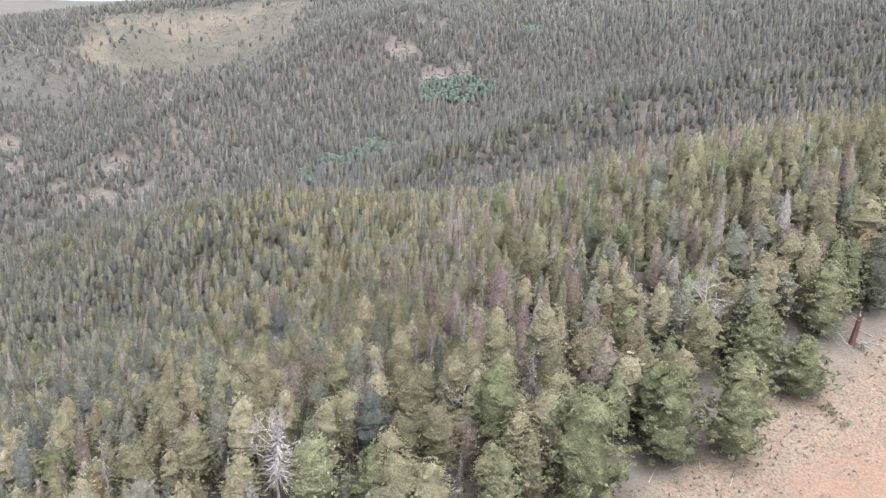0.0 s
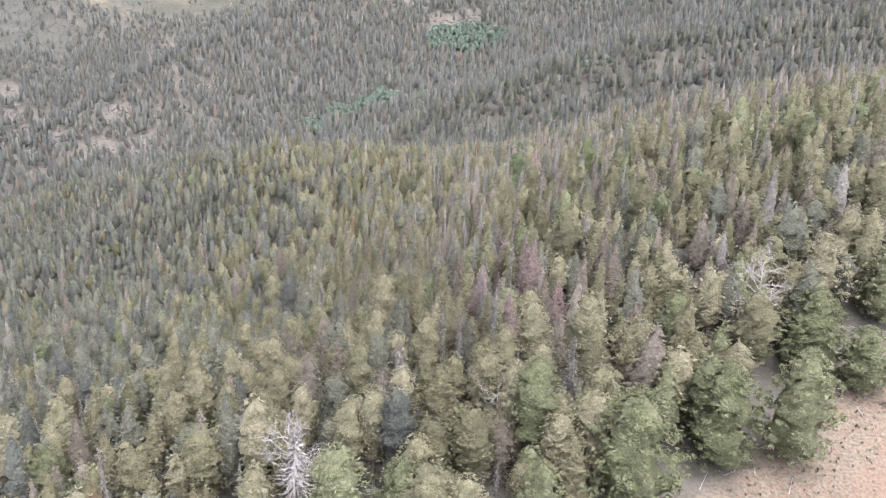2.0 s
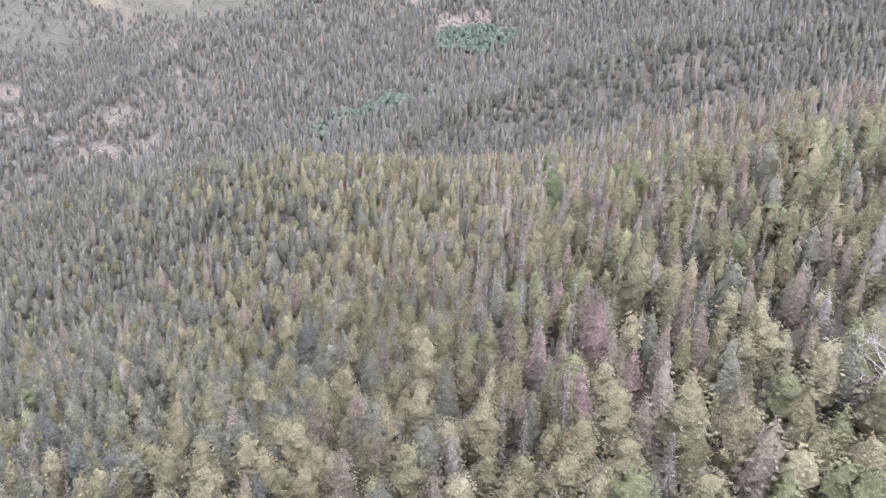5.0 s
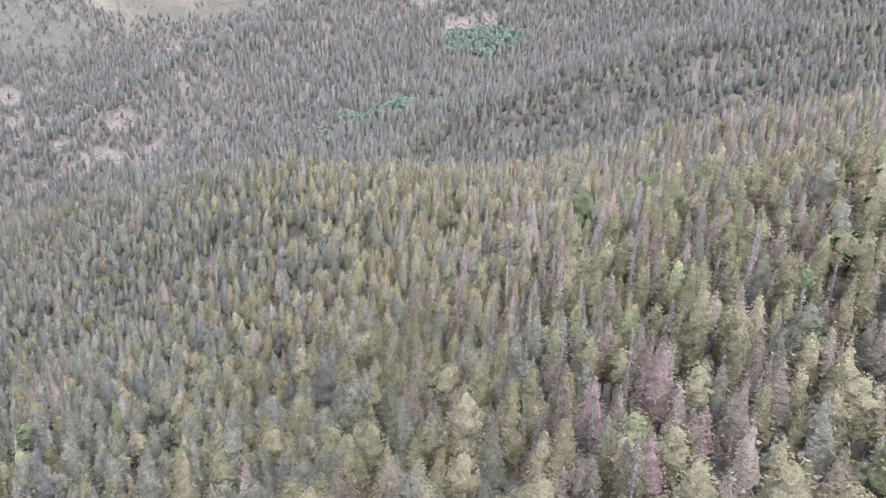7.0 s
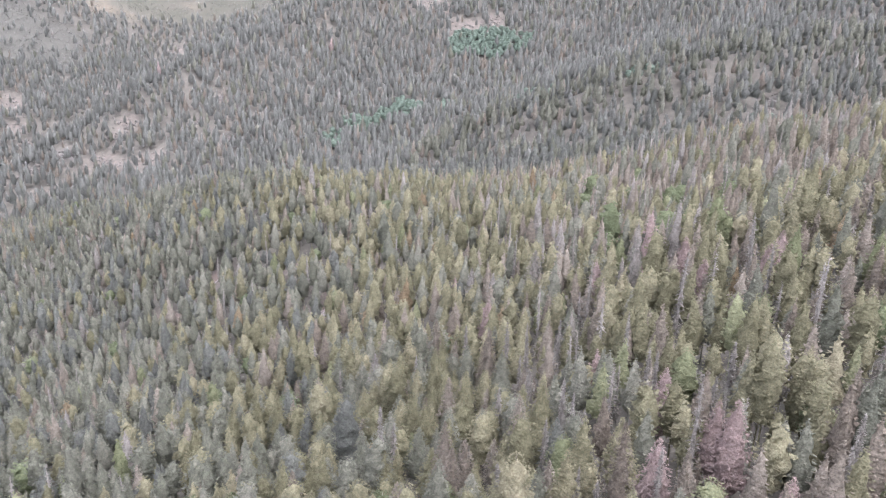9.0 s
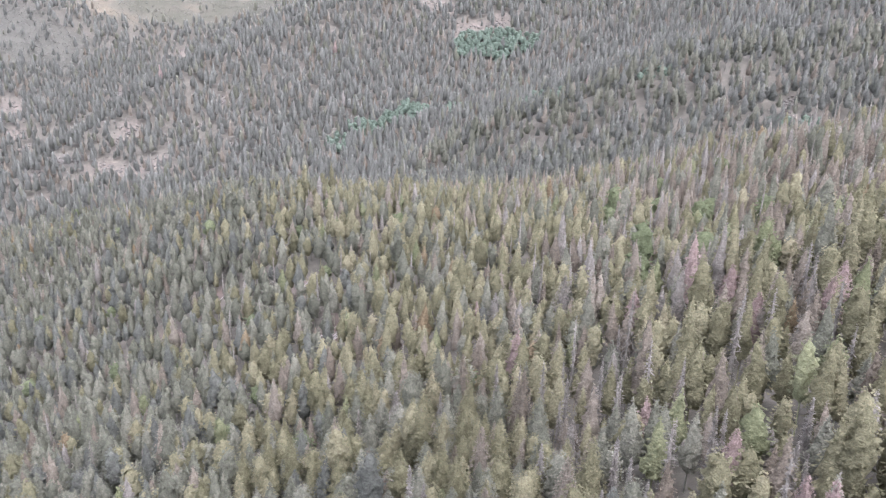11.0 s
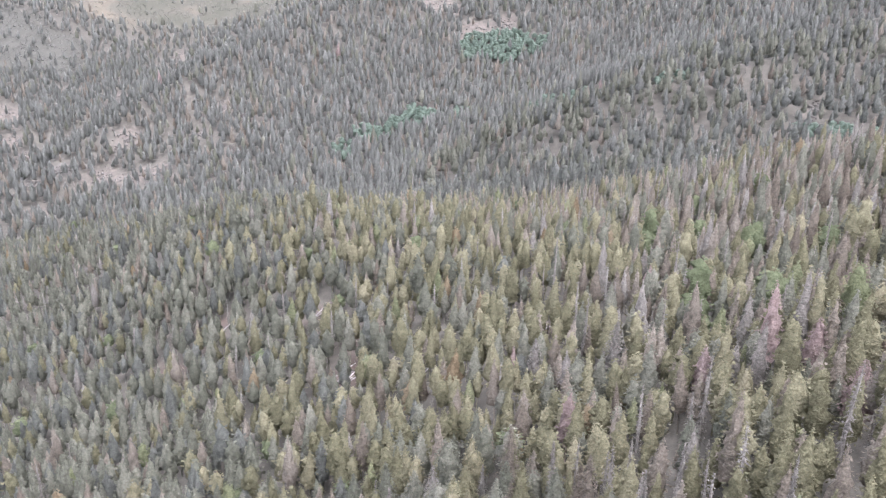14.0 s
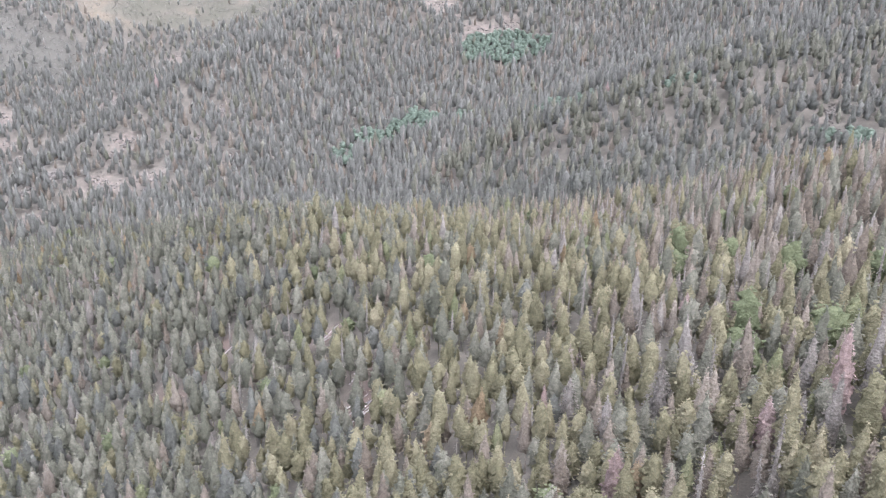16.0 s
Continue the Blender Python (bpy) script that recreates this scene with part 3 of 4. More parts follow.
def stand(zone, x, y, tall, wide, kind, detail, words):
    """Plants joined trees at the places x, y: one object of stuff for each kind."""
    rng = np.random.default_rng(hash_of(zone))
    forms = np.array([form_of(rng, k) for k in kind], dtype=object)
    z = relief(x, y)
    shapes = unit_templates(detail, 6)
    made = []
    for k in TONES:
        vs, fs, ns, tones, at = [], [], [], [], 0
        for form in SHAPES:
            for copy in range(6):
                pick = np.where((kind == k) & (forms == form) & (np.arange(len(x)) % 6 == copy))[0]
                if len(pick) == 0:
                    continue
                v, f, nor = shapes[form][copy]
                a = rng.uniform(0, 6.283, len(pick))
                c, s = np.cos(a)[:, None], np.sin(a)[:, None]
                w, h = wide[pick][:, None], tall[pick][:, None]
                lean = rng.normal(0, 0.025, (len(pick), 2))
                px = (v[:, 0] * c - v[:, 1] * s) * w + x[pick][:, None] + lean[:, :1] * v[:, 2] * h
                py = (v[:, 0] * s + v[:, 1] * c) * w + y[pick][:, None] + lean[:, 1:] * v[:, 2] * h
                pz = v[:, 2] * h + z[pick][:, None]
                vs.append(np.stack([px, py, pz], -1).reshape(-1, 3))
                fs.append((f[None] + (np.arange(len(pick)) * len(v))[:, None, None]).reshape(-1, 3) + at)
                ns.append(np.stack([nor[:, 0] * c - nor[:, 1] * s, nor[:, 0] * s + nor[:, 1] * c, np.broadcast_to(nor[:, 2], px.shape)], -1).reshape(-1, 3))
                tones.append(np.repeat(rng.random(len(pick)), len(v)))
                at += len(pick) * len(v)
        if not vs:
            continue
        name = words[k][0]
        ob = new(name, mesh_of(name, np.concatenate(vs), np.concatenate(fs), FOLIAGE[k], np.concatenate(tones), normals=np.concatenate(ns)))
        made.append(tagged(ob, words[k][1], "trees", kind="stuff"))
    return made


# trees that stand out, one by one: x, y, height, crown radius, kind, form
EDGE_PINES = [
    (8.6, 72.2, 12.6, 3.8, "pine", "edge"), (9.9, 85.4, 10, 2.75, "pale", "edge"), (15.3, 84.0, 10, 2.4, "olive", "edge"), (17.5, 79.0, 11, 3.1, "pine", "edge"),
    (24.6, 80.3, 12.2, 3.1, "pine", "edge"), (28.8, 92.5, 10, 3.4, "pine", "edge"), (33.8, 90.4, 7.6, 2.7, "pine", "edge"), (31.5, 100.5, 11, 3.0, "pale", "edge"),
    (27.2, 96.3, 10, 2.45, "pale", "edge"), (21.4, 91.0, 9, 2.3, "brown", "pine"), (39.1, 100.8, 10, 2.8, "pine", "edge"), (36.1, 106.8, 10, 1.96, "olive", "pine"),
    (38.7, 107.3, 9, 1.7, "olive", "pine"), (23.9, 98.3, 10, 2.3, "olive", "pine"), (46.6, 105.6, 10, 2.6, "greygreen", "edge"), (-8.3, 75.9, 10, 2.5, "pale", "edge"),
    (-1.9, 77.1, 10.5, 2.5, "pale", "edge"), (-10.3, 64.9, 9, 2.45, "pine", "edge"), (3.5, 71.8, 8, 2.1, "pale", "edge"), (6.3, 79.5, 9, 2.15, "olive", "pine"),
    (0.8, 68.2, 8, 2.0, "pine", "edge"), (26.3, 101.4, 10, 2.1, "olive", "pine"), (19.9, 95.2, 9, 1.7, "pale", "pine"), (15.0, 98.7, 9, 1.9, "olive", "pine"),
    (43.2, 105.5, 9.5, 2.2, "pine", "edge"), (-27.6, 68.0, 10, 2.3, "olive", "pine"), (-23.0, 72.9, 9, 1.6, "olive", "spruce"), (-43.2, 71.0, 9, 2.1, "pine", "edge"),
    (-33.1, 66.9, 9, 1.9, "olive", "pine"), (-15.5, 70.4, 10, 1.9, "olive", "pine"),
]
INNER_TREES = [
    (-22.6, 109.5, 10, 1.48, "brown", "spruce"), (46.8, 111.7, 12, 2.79, "olive", "pine"),
    (43.7, 120.6, 11, 2.30, "brown", "pine"), (34.6, 118.7, 10, 1.72, "greygreen", "spruce"), 
    (-37.5, 66.3, 7, 1.64, "leaf", "aspen"), (-24.2, 70.3, 7, 1.23, "leaf", "aspen"),
    (-26.7, 100.9, 8, 0.98, "leaf", "aspen"), (17, 121, 8, 1.48, "leaf", "aspen"), (14, 108, 8, 1.39, "leaf", "aspen"),
    (8, 109, 7, 1.23, "leaf", "aspen"), (10, 101, 6, 1.15, "leaf", "aspen"), (-29, 110, 7, 1.39, "leaf", "aspen"), (-50, 152, 8, 1.64, "leaf", "aspen"),
    (-47, 119, 7, 1.48, "leaf", "aspen"), (-53, 121, 7, 1.56, "leaf", "aspen"),
]
RED_TREES = [
    (-2.6, 90.8, 10.7, 1.68, "rust", "spruce"), (-5.9, 102.4, 10.2, 1.68, "rust", "spruce"), (-0.1, 103.4, 11.7, 1.78, "rust", "spruce"),
    (5.5, 145.0, 8.8, 1.78, "rust", "spruce"), (-0.6, 106.9, 9.7, 1.48, "rust", "spruce"), (5.7, 158.5, 8.7, 1.68, "rust", "spruce"),
    (14.8, 146.6, 8.8, 1.68, "rust", "spruce"), (2.8, 97.5, 8.3, 1.39, "rust", "spruce"), (12.3, 142.5, 8.8, 1.78, "rust", "spruce"), (-3.4, 115.5, 9.5, 1.58, "rust", "spruce"),
]
GREY_SPIRES = [
    (-14.6, 172.5, 10.5, 1.9, "deadgrey", "spruce"), (-11.0, 174.5, 10.0, 1.7, "deadgrey", "spruce"), (-25.0, 178.5, 9.0, 1.4, "deadgrey", "spruce"),
    (-5.4, 128.5, 11.5, 1.0, "deadgrey", "spire"), (-12.0, 138.0, 10.5, 1.0, "deadgrey", "spire"), (-15.9, 134.5, 11.0, 1.0, "deadgrey", "spire"), (-4.2, 116.5, 11.0, 1.1, "deadgrey", "spire"),
    (-4.9, 116.9, 11.5, 1.1, "deadgrey", "spire"), (-12.4, 118.7, 10, 1.2, "deadgrey", "spire"), (-15.8, 144.1, 9, 0.8, "deadgrey", "spire"),
    (-18.1, 89.4, 8, 0.7, "deadgrey", "spire"), (-16.7, 97.2, 8, 0.8, "deadgrey", "spire"), (-21.3, 89.0, 6, 1.0, "deadgrey", "spire"),
    (-46.3, 87.8, 8, 1.5, "deadgrey", "spire"), (-11.7, 114.7, 10, 1.0, "deadgrey", "spire"), (-41.4, 148.1, 10, 1.2, "deadgrey", "spire"),
    (-29.7, 121.4, 10, 1.2, "deadgrey", "spire"), (0.3, 112.3, 9, 1.3, "deadgrey", "spire"), (3.3, 118.7, 9, 1.3, "deadgrey", "spire"),
    (8.5, 101.6, 10, 1.2, "deadgrey", "spire"), (-16.6, 133.4, 9, 1.0, "deadgrey", "spire"), (54.5, 139.6, 10, 1.6, "deadgrey", "spire"),
    (49.7, 130.4, 10, 1.6, "deadgrey", "spire"), (25.8, 150.4, 10, 1.2, "deadgrey", "spire"),
]
CHOSEN = EDGE_PINES + INNER_TREES + RED_TREES + GREY_SPIRES
BARE_PINES = [(23.3, 93.0, 12.2), (-19.0, 66.1, 10.5), (-3.3, 77.2, 8.0)]

rng = np.random.default_rng(11)
ZONES = (
    ("near", 52, 170, 2.55, 5), ("nearer middle", 170, 290, 2.85, 4), ("middle", 290, 470, 3.4, 3),
    ("facing", 330, 800, 4.1, 3), ("far", 340, 830, 4.3, 2), ("farthest", 830, 1500, 6.0, 1),
)
WORDS = {
    "olive": ("pine_stand", "dense olive-green pines on the {} slope"),
    "pine": ("pine_stand", "fresh green pines on the {} slope"),
    "dark": ("spruce_stand", "dark spruces standing close on the {} slope"),
    "pale": ("pine_stand", "pale olive pines on the {} slope"),
    "tan": ("fading_trees", "tan-needled dying conifers among the {} trees"),
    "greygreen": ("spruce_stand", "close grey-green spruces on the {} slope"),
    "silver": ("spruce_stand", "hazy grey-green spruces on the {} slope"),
    "brown": ("fading_trees", "browning conifers among the {} trees"),
    "rust": ("rusty_trees", "reddish dead-needled conifers on the {} slope"),
    "deadgrey": ("dead_trees", "bare grey dead conifers on the {} slope"),
    "leaf": ("aspen_grove", "bright green aspens in a {} hollow"),
    "grove": ("aspen_grove", "dull blue-green aspens in a {} hollow"),
}
NEAREST = []
for zone, y0, y1, step, detail in ZONES:
    x, y = scatter(rng, -860, 620, y0, y1, step)
    left = 1 / (1 + np.exp((x + 185 + 0.18 * (y - 550)) / 22)) * (y > far_side(x))
    thin = np.where(y < 200, 0.02, 0.06) + left * (y < 830) * np.clip(0.5 * patchy(x, y, 26, 1.0) - 0.08, 0.02, 0.4) + 0.06 * (patchy(x, y, 9, 5.0) > 0.78)
    cleared = np.maximum.reduce([inside(MEADOWS, x, y, 0.3) * 0.955, inside(BRUSH, x, y, 0.4) * 0.88, inside(BARE, x, y, 0.35) * 0.84, inside(GAPS, x, y, 0.4) * 0.62, open_soil(x, y), inside([ROCK_BAND], x, y, 0.5)])
    keep = wedge(x, y) & ((y < 1290) | (x > 230)) & (rng.random(len(x)) > np.maximum(thin, cleared)) & (past_treeline(x, y) < -5) & (rng.random(len(x)) > 0.25 * np.clip((past_treeline(x, y) + 26) / 12, 0, 1))
    for a, b, room in [(p[0], p[1], 0.4 + 0.5 * p[3]) for p in CHOSEN] + [(p[0] - q * 0.25, p[1] - q, 1.4) for p in BARE_PINES for q in (0, 2.0)] + [(-19.0, 66.1, 2.4), (-18.6, 63.4, 2.2), (42.4, 99.5, 2.6), (41.5, 97.0, 2.6)]:
        keep &= np.hypot(x - a, y - b) > room
    beyond = y > far_side(x)
    facing = beyond & (x > -75) & (y < 560 + 0.4 * x)
    keep &= facing if zone == "facing" else beyond & ~facing if zone in ("far", "farthest") else ~beyond
    x, y = x[keep], y[keep]
    kind = kinds_of(rng, x, y)
    apart = kind != "grove"
    x, y, kind = x[apart], y[apart], kind[apart]
    beyond = y > far_side(x)
    low = 1 / (1 + np.exp((x + 12 + 0.12 * y) / 9))
    tall = (rng.normal(np.where(beyond, 10.4, 8.7 - 1.1 * low), 1.0) * rng.normal(1, 0.18, len(x))).clip(4.2, 14.5)
    edge = np.clip((past_treeline(x, y) + 20) / 10, 0, 1)
    share = np.where(y > 830, 0.2, np.where(beyond, 0.165, 0.160 + 0.018 * low + 0.065 * edge))
    wide = (tall * rng.normal(share, 0.02)).clip(0.7, np.where(beyond, 2.6, 1.6 + 0.9 * edge))
    for k, broad, high in (("leaf", 1.5, 0.85), ("deadgrey", 0.8, 1.1), ("brown", 0.88, 1.0)):
        wide, tall = np.where(kind == k, wide * broad, wide), np.where(kind == k, tall * high, tall)
    if zone == "near":
        along = (((x + 5) * -34 + (y - 66) * 80) / 7556).clip(0, 1)
        order = np.argsort(np.hypot(0.55 * (x + 5 + 34 * along), y - 66 - 80 * along))
        NEAREST = [(x[i], y[i], tall[i], wide[i], kind[i]) for i in order[:400]]
        rest = order[400:]
        x, y, tall, wide, kind = x[rest], y[rest], tall[rest], wide[rest], kind[rest]
    words = {k: (a, b.format(zone)) for k, (a, b) in WORDS.items()}
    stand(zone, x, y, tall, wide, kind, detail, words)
x, y = scatter(rng, -180, 160, 390, 860, 3.0)
keep = (inside(ASPENS, x, y, 0.3) > 0.45) & (y > far_side(x)) & (rng.random(len(x)) < np.where(y > 680, 0.95, 0.6))
x, y = x[keep], y[keep]
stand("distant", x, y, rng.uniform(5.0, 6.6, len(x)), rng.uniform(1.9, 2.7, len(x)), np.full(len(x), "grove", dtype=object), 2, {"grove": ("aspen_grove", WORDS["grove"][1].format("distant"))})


# ---- the nearest trees, each a thing of its own ----
def empty(name, x, y, turn=0.0, sink=0.15):
    ob = new(name)
    ob.empty_display_size = 0.3
    ob.matrix_basis = pose(x, y, height(x, y) - sink, 0, 0, turn)
    return ob


def part(name, me, parent, label=""):
    ob = new(name, me)
    ob.parent = parent
    return tagged(ob, label)


CROWN = {"edge": 2.5, "spruce": 1.6, "pine": 1.9, "aspen": 2.0, "spire": 1.5}


def tree_meshes(form, kind, seed):
    """The trunk and crown of a tree 10 m high."""
    rng = np.random.default_rng(seed)
    tall, wide = 10.0, CROWN[form]
    shape = SHAPES[form] if form in ("aspen", "spire") else lambda u: SHAPES[form](u) * (1.08 - 0.16 * u)
    foot = {"spruce": 0.28, "pine": 0.36, "aspen": 0.38, "spire": 0.1, "edge": 0.1}[form] * tall
    if form == "spire":
        crown = [core_set(rng, tall * 0.97, foot, wide * 0.36, shape, 12, 6, 0.5, 0.4), bough_set(rng, 160, tall, foot, wide * 0.85, shape, 0.4, 0.45, 0.6), twig_set(rng, 380, tall * 0.98, foot, wide * 1.1, shape)]
    else:
        thin = kind in ("deadgrey", "brown")
        if form == "aspen":
            crown = [core_set(rng, tall * 0.94, foot, wide * 0.74, shape, 10, 9, 0.36, 0.32)]
            crown.append(clump_set(rng, 40, 14, tall, foot, wide, shape, 0.5))
            crown.append(bough_set(rng, 300, tall, foot, wide * 1.03, shape, 0.26, 0.0, 0.8))
        else:
            crown = [core_set(rng, tall * 0.95, foot, wide * (0.6 if thin else 0.74 if form == "edge" else 0.84), shape, 14, 10, 0.42, 0.45)]
            crown.append(bough_set(rng, 480, tall, foot, wide * 1.02, shape, 0.3, {"spruce": 0.3, "pine": -0.1, "edge": 0.05}[form], 0.6))
        if thin:
            crown.append(twig_set(rng, 300, tall, foot * 0.4, wide * 1.1, shape))
        if form == "edge":
            crown.append(clump_set(rng, 130, 32, tall, foot, wide * 1.04, shape, 0.42, 0.5))
    trunk = [stick((0, 0, -0.3), (0, 0, tall * 0.55), 0.17, 0.10, 7), stick((0, 0, tall * 0.55), (0, 0, tall * 0.98), 0.10, 0.02, 6)]
    for _ in range(9):
        a, z = rng.uniform(0, 6.283), rng.uniform(foot * 0.5, tall * 0.8)
        r = wide * float(shape(np.array([(z - foot) / (tall - foot)]).clip(0, 1))[0]) * 0.8
        trunk.append(stick((0, 0, z), (r * math.cos(a), r * math.sin(a), z + rng.uniform(-0.4, 0.5)), 0.045, 0.012, 3))
    v, f, n = joined(crown)
    wood = BARK_GREY if kind == "deadgrey" else BARK_PALE if form == "aspen" else BARK
    return mesh_of("trunk", *joined(trunk)[:2], wood, smooth=True), mesh_of("crown", v, f, FOLIAGE_ONE[kind], normals=n)


TREE_NAMES = {"edge": "pine_tree", "spruce": "spruce_tree", "pine": "pine_tree", "aspen": "aspen_tree", "spire": "dead_spruce"}
TREE_LABELS = {
    "olive": "olive-green conifer with a full crown on the slope",
    "pine": "green pine with a broad tufted crown at the wood's edge",
    "dark": "dark grey-green spruce with a dense crown",
    "pale": "pale olive pine with a rounded crown",
    "tan": "dying conifer with tan and orange-brown needles",
    "greygreen": "grey-green conifer with a dense crown on the slope",
    "silver": "conifer with haze in its grey-green colour and a dense crown",
    "brown": "fading brownish conifer with thinning needles",
    "rust": "dying conifer with rusty pink needles",
    "deadgrey": "dead grey conifer with bare fine twigs",
    "leaf": "bright green aspen with a rounded crown",
}
built = {}


def plant(x, y, tall, wide, kind, form, turn, seed):
    """A tree of that height and crown radius; alike ones share their meshes."""
    key = (form, kind, seed)
    if key not in built:
        built[key] = tree_meshes(form, kind, hash_of(form + kind) + seed)
    trunk, crown = built[key]
    ob = empty(TREE_NAMES[form], x, y, turn)
    base = CROWN[form]
    ob.scale = (wide / base, wide / base, tall / 10.0)
    part("trunk", trunk, ob)
    part("crown", crown, ob)
    return tagged(ob, TREE_LABELS[kind], "tree", "trees of the near slope")


rng = np.random.default_rng(5)
for x, y, tall, wide, kind in NEAREST:
    form = form_of(rng, kind)
    if form == "spruce" and y < 92 and rng.random() < 0.6:
        form = "pine"
    plant(x, y, tall, wide, kind, form, rng.uniform(0, 360), int(rng.integers(0, 3)))
for x, y, tall, wide, kind, form in CHOSEN:
    plant(x, y, tall, wide, kind, form, rng.uniform(0, 360), int(rng.integers(0, 3)))


# ---- bare dead pines with twisted white limbs ----
def limb(rng, root, way, long, thick, depth):
    """A crooked limb with its twigs: a list of tapered sticks."""
    out, at, steps = [], np.array(root, float), 4
    for k in range(steps):
        way = unit(way + rng.normal(0, 0.22, 3) + np.array([0, 0, 0.08]))
        to = at + way * long / steps
        out.append(stick(at, to, thick * (1 - 0.2 * k), thick * (1 - 0.2 * (k + 1)), 4))
        if depth and k:
            for _ in range(2):
                out += limb(rng, to, unit(way + rng.normal(0, 0.75, 3)), long * rng.uniform(0.3, 0.5), thick * 0.45, depth - 1)
        at = to
    return out


def bare_pine(x, y, tall, seed, limbs, bushy):
    rng = np.random.default_rng(seed)
    ob = tagged(empty("dead_pine", x, y), "bleached dead pine with twisted bare white limbs", "dead tree", "bleached pines")
    lean = np.array([rng.normal(0, 0.04), rng.normal(0, 0.04), 1.0])
    trunk = [stick((0, 0, -0.3), lean * tall * 0.5, 0.15, 0.10, 7), stick(lean * tall * 0.5, lean * tall * 0.93, 0.10, 0.02, 6)]
    part("trunk", mesh_of("trunk", *joined(trunk)[:2], BARK_WHITE, smooth=True), ob)
    if bushy:
        brush = joined([twig_set(rng, 420, tall * 0.98, tall * 0.4, 2.2, lambda u: 1.05 - u)])
        part("dead_crown", mesh_of("dead_crown", brush[0], brush[1], BARK_WHITE, normals=brush[2]), ob, "fine bleached twigs")
    for k in range(limbs):
        u = 0.42 + 0.5 * (k + rng.random()) / limbs
        a = k * 2.4 + rng.normal(0, 0.4)
        way = unit(np.array([math.cos(a), math.sin(a), rng.uniform(0.1, 0.8)]))
        sticks = limb(rng, lean * tall * u, way, tall * 0.27 * (1.25 - 0.6 * u), 0.05, 2)
        part("limb", mesh_of("limb", *joined(sticks)[:2], BARK_WHITE, smooth=False), ob)
    return ob


for k, (x, y, tall) in enumerate(BARE_PINES):
    bare_pine(x, y, tall, 40 + k, 20 if k < 2 else 12, k == 1)


# ---- the broken red trunk at the edge of the wood, and dead wood lying about ----
def broken_trunk(x, y, tall):
    rng = np.random.default_rng(3)
    ob = tagged(empty("broken_trunk", x, y), "broken red-brown dead trunk with a jagged grey top", "tree stump")
    bm = bmesh.new()
    rings = []
    for k in range(7):
        u = k / 6
        r = 0.42 * (1 - 0.35 * u) + (0.18 if k == 0 else 0)
        rings.append([bm.verts.new((r * math.cos(a) * rng.uniform(0.88, 1.1) + 0.5 * u, r * math.sin(a) * rng.uniform(0.88, 1.1), tall * u - 0.3 + (rng.uniform(-0.5, 0.4) if k == 6 else 0))) for a in np.arange(9) * 2 * math.pi / 9])
    for a, b in zip(rings, rings[1:]):
        for i in range(9):
            bm.faces.new((a[i], a[(i + 1) % 9], b[(i + 1) % 9], b[i]))
    bm.faces.new(rings[-1])
    me = bpy.data.meshes.new("trunk")
    bm.to_mesh(me)
    bm.free()
    me.materials.append(BARK_RED)
    part("trunk", me, ob, "reddish barkless trunk")
    for k in range(5):
        a = rng.uniform(0, 6.28)
        z = tall * rng.uniform(0.75, 1.0)
        me = mesh_of("branch_stub", *joined([stick((0.45, 0, z - 0.3), (0.45 + 0.9 * math.cos(a), 0.9 * math.sin(a), z + 0.1), 0.06, 0.02, 5)])[:2], BARK_GREY)
        part("branch_stub", me, ob, "bleached grey stub")
    return ob


broken_trunk(42.4, 99.5, 4.0)


def lying(name, x, y, long, thick, turn, label, twigs=0, seed=0):
    """A log or branch that lies along the slope."""
    rng = np.random.default_rng(seed)
    c, s = math.cos(radians(turn)), math.sin(radians(turn))
    pts = [np.array((x + c * d, y + s * d, height(x + c * d, y + s * d) + thick * 0.9)) for d in np.linspace(-long / 2, long / 2, 5)]
    origin = pts[2].copy()
    sticks = [stick(a - origin, b - origin, thick * (1 - 0.13 * k), thick * (1 - 0.13 * (k + 1)), 6) for k, (a, b) in enumerate(zip(pts, pts[1:]))]
    for _ in range(twigs):
        k = int(rng.integers(1, 5))
        d = np.array([rng.normal(0, 0.5), rng.normal(0, 0.5), rng.uniform(0.1, 0.6)])
        sticks.append(stick(pts[k] - origin, pts[k] - origin + d, thick * 0.35, thick * 0.1, 4))
    ob = new(name, mesh_of(name, *joined(sticks)[:2], BARK_GREY, smooth=True))
    ob.location = origin
    return tagged(ob, label, "log" if "log" in name else "branch", "dead wood on the ground")


rng = np.random.default_rng(21)
for k in range(11):
    lying("dead_branch", 40.5 + rng.normal(0, 1.6), 100.8 + rng.normal(0, 0.8), rng.uniform(1.6, 3.6), 0.06, rng.uniform(100, 200), "grey dead branch lying beside the broken trunk", 3, k)
for k in range(5):
    lying("dead_branch", 44.2 + rng.normal(0, 0.9), 99.6 + rng.normal(0, 0.6), rng.uniform(1.6, 3.0), 0.055, rng.uniform(120, 165), "grey dead branch lying beside the broken trunk", 3, 30 + k)
for k, (x, y) in enumerate([(-59, 206), (-57, 207), (-58, 204), (-60, 208), (-56, 205), (-61, 219), (-59, 221), (-69, 238), (-71, 239), (-43, 196), (-27, 223), (-29, 225), (-22, 203), (-97, 248), (-109, 239)]):
    lying("fallen_log", x, y, rng.uniform(4.5, 8.5), 0.15, rng.uniform(30, 75), "grey fallen log on the forest floor", 2, 50 + k)
for k, (x, y) in enumerate([(2, 70.5), (-2, 69), (5, 71.5), (-6, 68), (10, 73), (16, 76.8), (18.5, 78), (21, 79.3), (28, 86), (24, 77.5), (6.5, 69.5), (33, 88)]):
    lying("dead_branch", x, y, rng.uniform(1.2, 3.0), 0.05, rng.uniform(0, 180), "bleached branch lying on the dry soil", 2, 80 + k)


